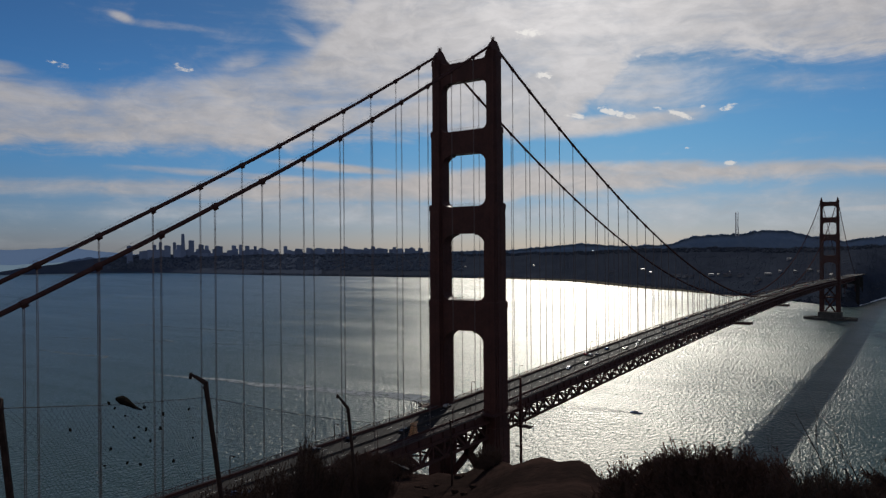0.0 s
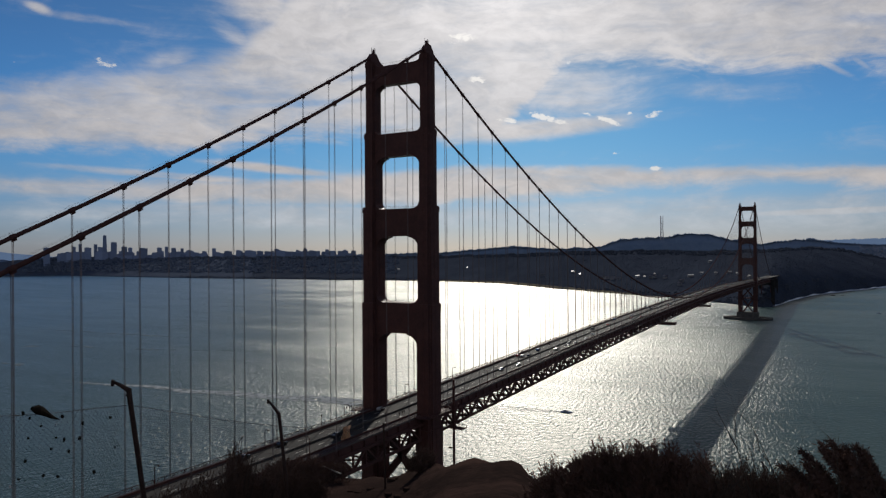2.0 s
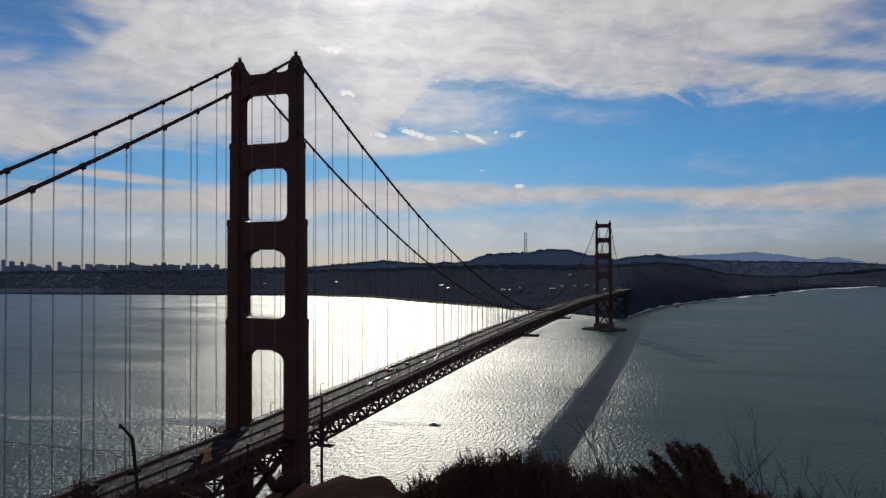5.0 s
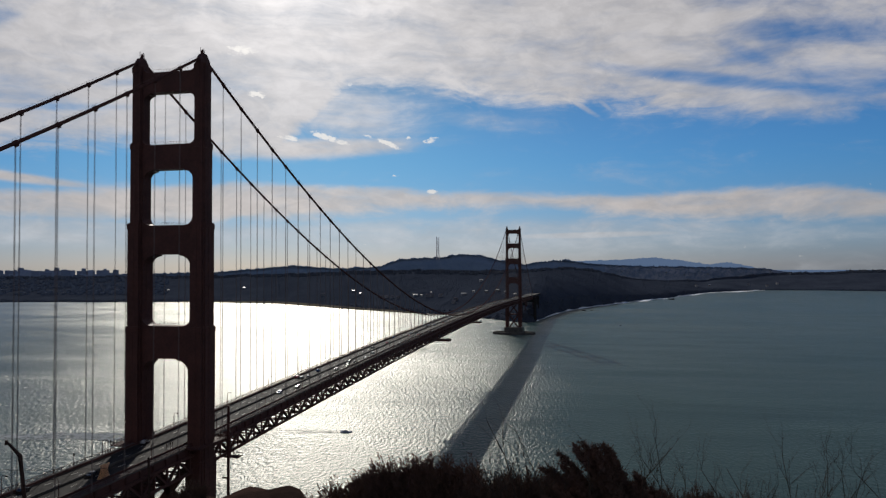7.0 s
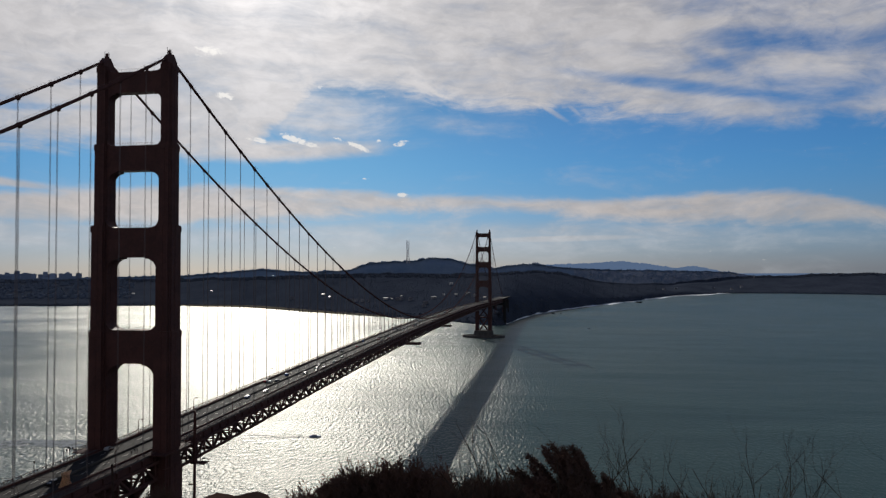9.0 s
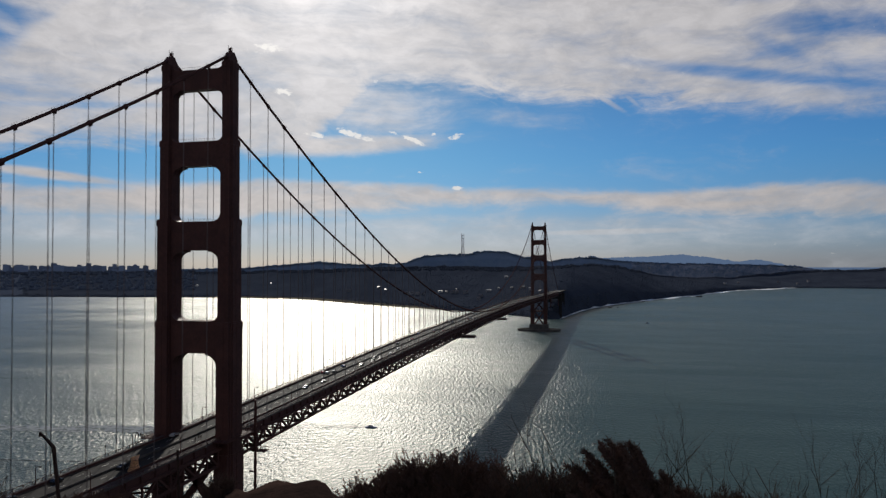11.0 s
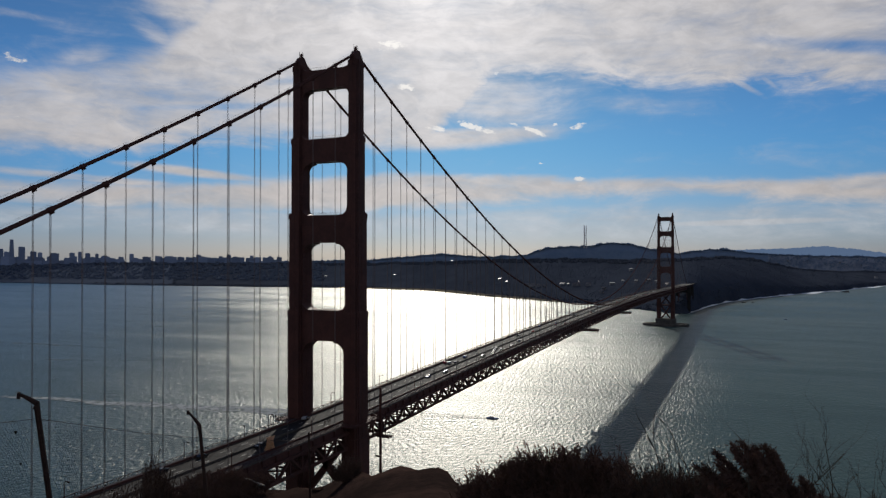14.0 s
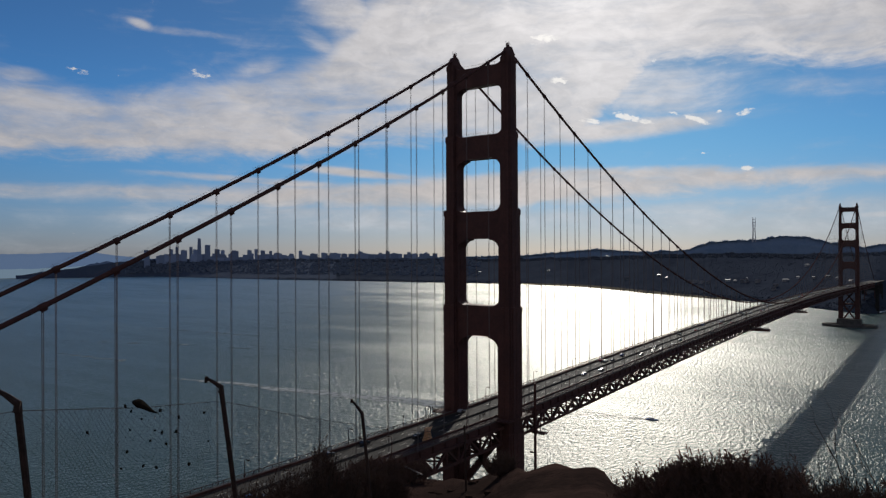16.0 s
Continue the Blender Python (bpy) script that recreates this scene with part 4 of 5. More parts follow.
# mast beside the near tower's southern face, and a painted housing on the walk
mast = thing("service_mast", "tall dark steel service mast beside the near tower", "mast", at=pose(15.6, 18.5, 0))
bm = bmesh.new()
tube(bm, [(0, 0, 40), (0, 0, 82), (0, 0, 87.5)], [0.62, 0.62, 0.5], 8)
part("column", bm, orange_paint, mast)
for z in (47, 57, 66, 73):
    bm = bmesh.new()
    beam(bm, (-2.6, 0, z), (0, 0, z), 0.5, 0.5)
    part("bracket", bm, orange_paint, mast)
# orange sheeting round a scaffold on the near walk, with sun behind it
sheeting = bpy.data.materials.new("orange_sheeting")
sheeting.use_nodes = True
n = Nodes(sheeting.node_tree)
place = n.add("ShaderNodeTexCoord").outputs["Object"]
tone = n.mix(n.noise(place, 0.9, 4.0, 0.6), (0.88, 0.58, 0.36, 1), (0.66, 0.36, 0.18, 1))
n.add("ShaderNodeOutputMaterial", {0: n.add("ShaderNodeMixShader", {0: 0.6, 1: n.add("ShaderNodeBsdfDiffuse", {0: tone}).outputs[0],
                                                                   2: n.add("ShaderNodeBsdfTranslucent", {0: tone}).outputs[0]}).outputs[0]})
scaffold = thing("sheeted_scaffold", "small scaffold draped in bright orange sheeting on the roadway", "scaffold", at=pose(8.0, -50.0, road_z(-50)))
for x in (-0.9, 0.9):
    for y in (-0.9, 0.9):
        bm = bmesh.new()
        tube(bm, [(x, y, 0), (x * 0.9, y * 0.9, 4.6)], 0.06, 6)
        part("pole", bm, galvanised, scaffold)
bm = bmesh.new()
rings = []
for k in range(11):
    u = k / 10
    rings.append([])
    for q in range(28):
        t = q / 28 * math.tau
        c, s = math.cos(t), math.sin(t)
        flat_out = min(1.25, 1 / max(abs(c), abs(s)))
        waist = 1.65 - 0.75 * math.sin(min(1, u * 1.35) * math.pi / 2) + 0.28 * ease(u, 0.75, 1.0)
        fold = 1 + 0.16 * noise.noise(Vector((c * 3, s * 3, u * 2.2))) + 0.05 * math.sin(7 * t + 2 * u)
        rings[-1].append(bm.verts.new((waist * c * flat_out * fold + 0.25 * u, waist * s * flat_out * fold, 0.15 + 4.9 * u + (0.45 * c + 0.5 * noise.noise(Vector((c * 2, s * 2, 4)))) * (u > 0.95))))
for a, b in zip(rings, rings[1:]):
    for q in range(28):
        bm.faces.new((a[q], a[(q + 1) % 28], b[(q + 1) % 28], b[q]))
part("sheeting", bm, sheeting, scaffold, "creased bright orange plastic sheeting", True)
# southern pylons and approach
for y in (SPAN + SIDE_SPAN + 6, SPAN + SIDE_SPAN + 104):
    p = thing("pylon", "tall dark concrete approach pylon at the far shore", "pylon", "approach pylons")
    for s in (-1, 1):
        bm = bmesh.new()
        lo, hi = sorted((s * 14.5, s * 22))
        box(bm, (lo, y - 6, 0), (hi, y + 6, 64), 0.8)
        part("shaft", bm, stained_concrete, p)
    bm = bmesh.new()
    box(bm, (-15, y - 5, 52), (15, y + 5, 60), 0.3)
    part("cross_beam", bm, stained_concrete, p)
viaduct = thing("viaduct", "steel approach viaduct running on to the far shore", "viaduct")
bm = bmesh.new()
for y0 in np.arange(SPAN + SIDE_SPAN, 1900, 20):
    beam(bm, (0, y0, 68.9 - (y0 - 1623) * 0.0175), (0, y0 + 20, 68.9 - (y0 - 1603) * 0.0175), 27, 2.0)
part("deck_slab", bm, asphalt, viaduct)
for y0 in np.arange(SPAN + SIDE_SPAN + 40, 1860, 38):
    bm = bmesh.new()
    for s in (-11, 11):
        beam(bm, (s, y0, 0), (s * 0.9, y0, 63.5), 1.6, 1.6, (0, 1, 0))
    part("bent", bm, orange_paint, viaduct)


# ---- the look-out: ground that falls away to the strait ----
LEDGE_AZ = [-180, -120, -90, -66, -53, -44, -40, -36, -33, -31, -29.3, -26.8, -24.3, -23.3, -22.0, -21, -20, -10, -3, 5, 20, 45, 90, 180]
LEDGE_DIP = [3, 12, 24, 24, 22.0, 19.0, 17.8, 17.75, 17.5, 17.0, 16.65, 16.4, 16.3, 16.8, 17.75, 18.6, 19.0, 19.0, 18.4, 18.4, 18.0, 18, 10, 3]
LEDGE_R = [30, 20, 12, 11, 14, 20, 21, 21, 20, 18.5, 17.5, 16.6, 16, 15.5, 15, 14, 12.5, 11, 10, 10, 11, 13, 20, 30]


def ground_z(az, r):
    edge = table(az, LEDGE_AZ, LEDGE_R)
    drop = edge * math.tan(radians(table(az, LEDGE_AZ, LEDGE_DIP) - skew(az)))
    u = r / edge
    if u <= 1:
        d = 1.65 + (drop - 1.65) * max(0.0, (u - 0.08) / 0.92) ** 0.65
    else:
        open_side = ease(az, -125, -95) * (1 - ease(az, 60, 95))
        d = drop + (r - edge) * (0.64 * open_side - 0.10 * (1 - open_side) * (1 - ease(r, 200, 500)))
    x, y, _ = polar(az, r, 0)
    rough = 0.10 * wave(x, y, 1.6) * min(1, r / 4) + 1.8 * wave(x, y, 26) * ease(u, 1.2, 4)
    return EYE[2] - d + rough


def spot(az, r):
    return Vector(polar(az, r, ground_z(az, r)))


verts, faces = [], []
GROUND_R = [0.0] + [0.6 * 1.075 ** k for k in range(100)]
NA = 480
for r in GROUND_R:
    for j in range(NA):
        a = -180 + j * 360 / NA
        verts.append(polar(a, r, max(ground_z(a, r), -4)))
for i in range(len(GROUND_R) - 1):
    for j in range(NA):
        k = (j + 1) % NA
        faces.append((i * NA + j, i * NA + k, (i + 1) * NA + k, (i + 1) * NA + j))
tagged(part("ground", (verts, [], faces), dirt, smooth=True), "bare brown dirt and scrub on the steep look-out slope", "ground", kind="structure")


def boulder(name, at, size, seed, label, mat=rock, rugged=1.0):
    bm = bmesh.new()
    bmesh.ops.create_icosphere(bm, subdivisions=4, radius=1.0)
    for v in bm.verts:
        p = v.co.copy()
        k = 1 + 0.28 * rugged * noise.fractal(p * 1.3 + Vector((seed, 0, 0)), 0.8, 2.2, 5)
        step = 0.10 * rugged * (abs(noise.noise(p * 2.6 + Vector((0, seed, 0)))) - 0.2)
        p = p * (k + step)
        p.z = min(p.z, 0.66 + 0.07 * noise.noise(p * 2) + 0.05 * noise.noise(p * 6))
        v.co = Vector((p.x * size[0], p.y * size[1], p.z * size[2]))
    ob = part(name, bm, mat)
    ob.matrix_basis = at
    return tagged(ob, label, "rock")


boulder("rock_outcrop", Matrix.Translation(spot(-35.5, 19.5) + Vector((0, 0, -0.95))) @ pose(0, 0, 0, 0, 0, 35), (1.6, 1.0, 0.9), 6.0, "low brown rock sunk in the earth bank", rock, 0.4)
rng = random.Random(3)
for i in range(26):
    a, r = rng.uniform(-44, -32), rng.uniform(14, 19)
    s = rng.uniform(0.04, 0.13)
    boulder("stone", Matrix.Translation(spot(a, r)), (s, s * rng.uniform(0.6, 1), s * 0.7), i, "small loose stone on the dirt slope")

# weathered board that lies on the bank
bm = bmesh.new()
beam(bm, sight(-39.2, -16.85, 20.3), sight(-37.7, -17.5, 19.6), 0.04, 0.03)
tagged(part("pale_board", bm, weathered_wood), "thin pale weathered board lying on the dirt bank", "board")

# ---- chain-link fence with angled barbed-wire arms ----
POSTS = [(-80.0, 5.2, -11.0), (-66.9, 6.9, -10.7), (-53.35, 9.4, -10.55), (-42.5, 13.5, -12.95), (-34.3, 18.0, -13.8)]   # azimuth, distance, elevation of the top
ALONG = (Vector(sight(*[POSTS[3][0], POSTS[3][2], POSTS[3][1]])) - Vector(sight(POSTS[1][0], POSTS[1][2], POSTS[1][1]))).normalized()
fence = thing("chain_link_fence", "rusty chain-link fence with leaning posts and angled arms", "fence")
tops, feet = [], []
for i, (a, r, e) in enumerate(POSTS):
    top = Vector(sight(a, e, r))
    lean = Vector((math.cos(radians(a)), -math.sin(radians(a)), 0)) * (0.25, 0.25, 0.36, 0.22, 0.03)[i]
    foot = Vector((top.x, top.y, 0)) + lean
    foot.z = min(top.z - 1.9, ground_z(a, r) - 0.15)
    tops.append(top)
    feet.append(foot)
    bm = bmesh.new()
    mid = foot.lerp(top, 0.5) + Vector((0.015, 0, 0))
    tube(bm, [foot, mid, top], 0.031 if i < 4 else 0.026, 8)
    post = part("post", bm, galvanised, fence, "rusty steel pipe post")
    if i < 4:
        away = Vector((-0.93, -0.36, 0)) * 0.21
        bm = bmesh.new()
        tip = top + away + Vector((0, 0, (0.14, 0.13, 0.13, 0.27)[i]))
        tube(bm, [top - Vector((0, 0, 0.04)), top + Vector((0, 0, 0.03)), top.lerp(tip, 0.5) + Vector((0, 0, 0.02)), tip], [0.04, 0.034, 0.025, 0.018], 7)
        tube(bm, [tip + Vector((0, 0, 0.02)), tip + Vector((-0.01, 0, -0.055))], 0.022, 6)
        part("barb_arm", bm, galvanised, post)
SAG = (0.0, 0.03, 0.15, 0.2, 0.2)             # how far the mesh has slipped down each post
for i in range(4):
    a, b = tops[i] - Vector((0, 0, SAG[i])), tops[i + 1] - Vector((0, 0, SAG[i + 1]))
    low_a, low_b = feet[i] + Vector((0, 0, 0.15)), feet[i + 1] + Vector((0, 0, 0.15))
    length = (b - a).length
    bm = bmesh.new()
    pitch = 0.066
    tall = ((a - low_a).length + (b - low_b).length) / 2
    rows = int(length / pitch)

    def grid(u, v):
        """A place on the panel: u along, v down, in metres."""
        k = min(1, max(0, u / length))
        hi, lo = a.lerp(b, k), low_a.lerp(low_b, k)
        return hi.lerp(lo, v / tall) + Vector((0.03, 0.05, 0)) * math.sin(3.1 * u + 2.3 * v)
    bm.verts.ensure_lookup_table()
    for s in (-1, 1):
        for k in range(-int(tall / pitch) - 1, rows + int(tall / pitch) + 1):
            u0 = k * pitch
            pts = []
            for q in range(9):
                v = tall * q / 8
                u = u0 + s * v
                if 0 <= u <= length:
                    pts.append(grid(u, v))
            for p0, p1 in zip(pts, pts[1:]):
                beam(bm, p0, p1, 0.0011)
    part("wire_mesh", bm, galvanised, fence, "thin diamond wire mesh")
    bm = bmesh.new()
    tube(bm, [a, (a + b) / 2 - Vector((0, 0, 0.03)), b], 0.003, 4)
    part("top_wire", bm, galvanised, fence)


def on_fence(az, el):
    """Where a heading meets the fence between its second and third posts."""
    a, b = tops[1], tops[2]
    d = heading(az, el + skew(az))
    n = Vector((-(b - a).y, (b - a).x, 0))
    k = (a - Vector(EYE)).dot(n) / d.dot(n)
    return Vector(EYE) + d * (k * 0.997)


# leaves and scraps caught in the mesh
def scrap(center, along, tall, mat, name, label, seed):
    r = random.Random(seed)
    bm = bmesh.new()
    side = (tops[2] - tops[1]).normalized()
    n = 9
    ring = []
    turn = r.uniform(-0.7, 0.7)
    for k in range(n):
        t = k / n * math.tau
        u, v = along / 2 * math.cos(t) * r.uniform(0.8, 1.15), tall / 2 * math.sin(t) * r.uniform(0.8, 1.15)
        u, v = u * math.cos(turn) - v * math.sin(turn), u * math.sin(turn) + v * math.cos(turn)
        ring.append(center + side * u + Vector((0, 0, v)))
    thick = side.cross(Vector((0, 0, 1))) * 0.006
    a = [bm.verts.new(p - thick) for p in ring]
    b = [bm.verts.new(p + thick + Vector((r.uniform(-0.004, 0.004), 0, 0))) for p in ring]
    for k in range(n):
        bm.faces.new((a[k], a[(k + 1) % n], b[(k + 1) % n], b[k]))
    bm.faces.new(a[::-1])
    bm.faces.new(b)
    return tagged(part(name, bm, mat), label, "litter", "scraps caught in the fence")


bm = bmesh.new()
root, tip = on_fence(-59.55, -11.05), on_fence(-57.85, -11.95)
pts = [root.lerp(tip, k / 6) + Vector((0, 0, 0.012 * math.sin(k))) for k in range(7)]
tube(bm, pts, [0.020, 0.044, 0.042, 0.030, 0.020, 0.012, 0.005], 8)
tagged(part("torn_rag", bm, dry_leaf), "dark torn rag tangled in the fence mesh", "litter", "scraps caught in the fence")
rng = random.Random(8)
CAUGHT = [(-60.1, -11.3), (-59.7, -11.7), (-59.0, -12.3), (-57.7, -11.8), (-56.4, -12.4), (-54.6, -12.2), (-62.6, -12.9), (-59.8, -13.0), (-58.1, -13.2), (-57.6, -13.4), (-58.4, -13.9),
          (-57.3, -14.2), (-54.3, -14.3), (-60.0, -14.5), (-58.9, -15.6), (-58.0, -15.8), (-55.7, -15.8), (-60.4, -15.6), (-56.6, -13.4), (-58.1, -12.3), (-60.9, -16.0)]
for i, (a, e) in enumerate(CAUGHT):
    size = rng.uniform(0.022, 0.042)
    white = i > 18
    scrap(on_fence(a, e), size * (0.6 if white else 1), size * rng.uniform(0.8, 1.6) * (0.6 if white else 1), pale_litter if white else dry_leaf, "paper_scrap" if white else "dead_leaf",
          "small white paper scrap caught in the fence" if white else "small dead leaf caught in the fence", i)


# ---- shrubs ----
def leaves(verts, faces, p, d, length, count, size, r, spread=0.75):
    """A sprig: narrow leaves set round a short stem."""
    for k in range(count):
        t = (k + r.random()) / count
        q = p + d * (length * t)
        out = (d * r.uniform(0.5, 1.2) + Vector((r.gauss(0, 1), r.gauss(0, 1), r.gauss(0, 0.8))) * spread).normalized()
        side = out.cross(Vector((r.gauss(0, 1), r.gauss(0, 1), r.gauss(0, 1)))).normalized() * size * 0.11
        tip = q + out * size * r.uniform(0.7, 1.3)
        m = q.lerp(tip, 0.45)
        i = len(verts)
        verts.extend([tuple(q), tuple(m + side), tuple(tip), tuple(m - side)])
        faces.append((i, i + 1, i + 2, i + 3))


def shrub(name, base, half, tall, count, lean, leaf, mat, label, seed, sprig=0.22, spiky=0.5, group=""):
    r = random.Random(seed)
    s = thing(name, label, "shrub", group, at=Matrix.Translation(base))
    bm = bmesh.new()
    for k in range(16):
        a = k * 2.4
        d = Vector((math.cos(a) * half[0] * 0.7, math.sin(a) * half[1] * 0.7, tall * r.uniform(0.6, 0.9))) + lean * tall * 0.5
        tube(bm, [(d.x * 0.05, d.y * 0.05, -0.1), d * 0.45 + Vector((0, 0, 0.05)), d], [0.03, 0.018, 0.006], 5)
    tagged(part("stem_tangle", bm, bark, s), kind="stuff")
    verts, faces = [], []
    for k in range(count):
        a, u = r.uniform(0, math.tau), r.random()
        high = r.random() ** 0.7
        spread = math.sqrt(max(0.02, 1 - (high * 0.95) ** 2.2)) * (0.55 + 0.45 * u)
        lump = 0.80 + 0.30 * noise.noise(Vector((math.cos(a) * 1.7 + seed, math.sin(a) * 1.7, high * 2.5)))
        p = Vector((math.cos(a) * half[0] * spread * lump, math.sin(a) * half[1] * spread * lump, tall * high * lump))
        d = (Vector((p.x / half[0], p.y / half[1], 0)) * 0.55 + Vector((0, 0, 0.45 + high)) + lean * (0.6 + high) + Vector((r.gauss(0, 0.3), r.gauss(0, 0.3), r.gauss(0, 0.2)))).normalized()
        long = sprig * r.uniform(0.6, 1.2) * (1 + spiky * (r.random() ** 4) * 2.5)
        leaves(verts, faces, p, d, long, int(9 * long / sprig) + 3, leaf, r, 0.42)
        if high > 0.55 and r.random() < 0.3:                # thin stem ends that stand out of the crown
            i = len(verts)
            e = p + d * long * 1.15
            w_ = Vector((0.0035, 0.002, 0))
            verts.extend([tuple(p - w_), tuple(p + w_), tuple(e + w_ * 0.3), tuple(e - w_ * 0.3)])
            faces.append((i, i + 1, i + 2, i + 3))
    part("foliage", (verts, [], faces), mat, s)
    return s


def height(az, r, dip):
    """How tall a plant stands at a place if its top shows at that dip below the eye."""
    return max(0.2, level(az, -dip, r) - ground_z(az, r))


for a, r, dip, half, count, seed in [(-21.0, 11.0, 18.0, 0.4, 600, 4), (-19.4, 10.4, 17.0, 0.6, 1000, 6), (-17.3, 9.8, 16.0, 0.65, 1500, 3), (-15.0, 9.3, 15.1, 0.7, 2100, 5), (-12.4, 9.0, 14.9, 0.65, 2000, 8), (-10.2, 9.0, 15.8, 0.45, 1100, 9)]:
    shrub("shrub", spot(a, r), (half, 0.7), height(a, r, dip) * 0.95 - 0.10, count, Vector((-0.08, 0, 0)), 0.07, leaf_dark, "dense dark coyote brush on the slope's edge", seed, 0.16, 0.55, "brush on the edge")

for a, r, dip, half, count, seed in [(-42.0, 21.0, 16.2, 0.9, 900, 31), (-40.2, 20.6, 16.6, 0.8, 900, 32), (-38.6, 20.2, 17.0, 0.6, 600, 33)]:
    shrub("shrub", spot(a, r), (half, 0.7), height(a, r, dip) * 0.95, count, Vector((-0.05, 0, 0)), 0.07, leaf_dark, "low dark scrub on the earth bank", seed, 0.16, 0.55, "scrub on the bank")


def plume_shrub(base, label, plumes, seed):
    """A shrub of dense tapering plumes, all swept one way by the wind."""
    r = random.Random(seed)
    s = thing("wind_bent_shrub", label, "shrub", at=Matrix.Translation(base))
    stems = bmesh.new()
    verts, faces = [], []
    for x, y, tall, lean, thick in plumes:
        foot = Vector((x * 0.55, y, 0))
        pts = []
        for k in range(9):
            u = k / 8
            pts.append(foot + Vector(((x * 0.45) * u - lean * u * u * tall, 0.03 * math.sin(5 * u + x * 9), tall * u)))
        tube(stems, pts, [0.02 * (1 - 0.8 * k / 8) for k in range(9)], 5)
        for k in range(int(300 * tall)):
            u = r.random() ** 0.8
            j = min(7, int(u * 8))
            p = pts[j].lerp(pts[j + 1], u * 8 - j)
            d = (pts[j + 1] - pts[j]).normalized()
            wide = thick * (1 - u) ** 0.7 * (0.4 + 0.6 * min(1, u * 4))
            p = p + Vector((r.gauss(0, 1), r.gauss(0, 1), r.gauss(0, 0.4))) * wide * 0.5
            leaves(verts, faces, p, (d + Vector((-0.25, 0, 0.1)) + Vector((r.gauss(0, 0.25), r.gauss(0, 0.25), 0))).normalized(), 0.10, 7, 0.05, r)
    tagged(part("stem_tangle", stems, bark, s), kind="stuff")
    part("foliage", (verts, [], faces), leaf_dark, s)
    return s


top_b = height(0.0, 7.6, 13.1)
rng = random.Random(12)
plumes = []
for k in range(60):
    x = rng.uniform(-0.40, 0.62)
    full = top_b * (1 - 0.55 * max(0.0, x - 0.05) / 0.57 - 0.42 * max(0.0, -x - 0.02) / 0.42)
    plumes.append((x, rng.uniform(-0.35, 0.35), full * rng.uniform(0.55, 1.0), rng.uniform(0.2, 0.5) - 0.25 * x, rng.uniform(0.10, 0.20)))
plume_shrub(spot(2.7, 7.6), "dark spiky shrub swept over by the wind", plumes, 7)
for i, (a, r, dip, wdt) in enumerate([(-53.5, 11.5, 18.6, 0.7), (-51.2, 12.0, 17.9, 0.9), (-48.6, 13.5, 16.8, 0.9), (-46.6, 14.0, 16.6, 0.7), (-45.6, 14.5, 15.3, 0.45), (-44.2, 15.0, 16.6, 0.8), (-42.0, 16.0, 17.2, 0.9), (-40.4, 16.5, 18.0, 0.6), (-31.3, 18.0, 17.7, 0.4)]):
    shrub("slope_brush", spot(a, r), (wdt * 0.8, 0.6), height(a, r, dip) * 1.0, 1000, Vector((0.05, 0, 0)), 0.05, leaf_olive, "scraggly olive brush along the fence", 30 + i, 0.15, 0.8, "brush along the fence")
for i in range(26):
    a = -9.4 + i * 1.22
    if -1.5 < a < 3:
        continue
    r = 8.6 + (i % 3) * 0.5
    dip = 16.6 if a < 0 else 17.8 + 0.35 * math.sin(i * 2.1)
    shrub("low_scrub", spot(a, r), (0.34, 0.4), height(a, r, dip), 520, Vector((0, 0, 0)), 0.045, leaf_olive, "low brownish scrub on the slope", 60 + i, 0.12, 0.7, "low scrub")


def bare(base, tall, lean, seed, label):
    """A leafless shrub: forking stems thinning to twigs, with a few seed heads."""
    r = random.Random(seed)
    s = thing("bare_shrub", label, "shrub", "bare shrubs", at=Matrix.Translation(base))

    def grow(bm, p, d, length, thick, level):
        pts, rad = [p], [thick]
        for k in range(4):
            d = (d + Vector((r.gauss(0, 0.30), r.gauss(0, 0.22), 0.10))).normalized()
            p = p + d * length / 4
            pts.append(p)
            rad.append(thick * (1 - 0.16 * (k + 1)))
        tube(bm, pts, rad, 4)
        if level:
            for k in range(r.choice((5, 6)) + level):
                j = r.choice((1, 2, 3, 4))
                side = Vector((r.gauss(0, 1), r.gauss(0, 1), 0.4)).normalized()
                grow(bm, pts[j], (d * 1.25 + side * 0.65).normalized(), length * r.uniform(0.22, 0.42), rad[j] * 0.6, level - 1)
    for k in range(r.choice((3, 4, 5))):
        bm = bmesh.new()
        d = Vector((lean * 0.6 + r.gauss(0, 0.11), r.gauss(0, 0.12), 1)).normalized()
        grow(bm, Vector((r.gauss(0, 0.08), r.gauss(0, 0.08), -0.08)), d, tall * (1.0 if k == 0 else r.uniform(0.35, 0.65)), 0.0085, 2)
        part("stem", bm, bark, s)
    return s


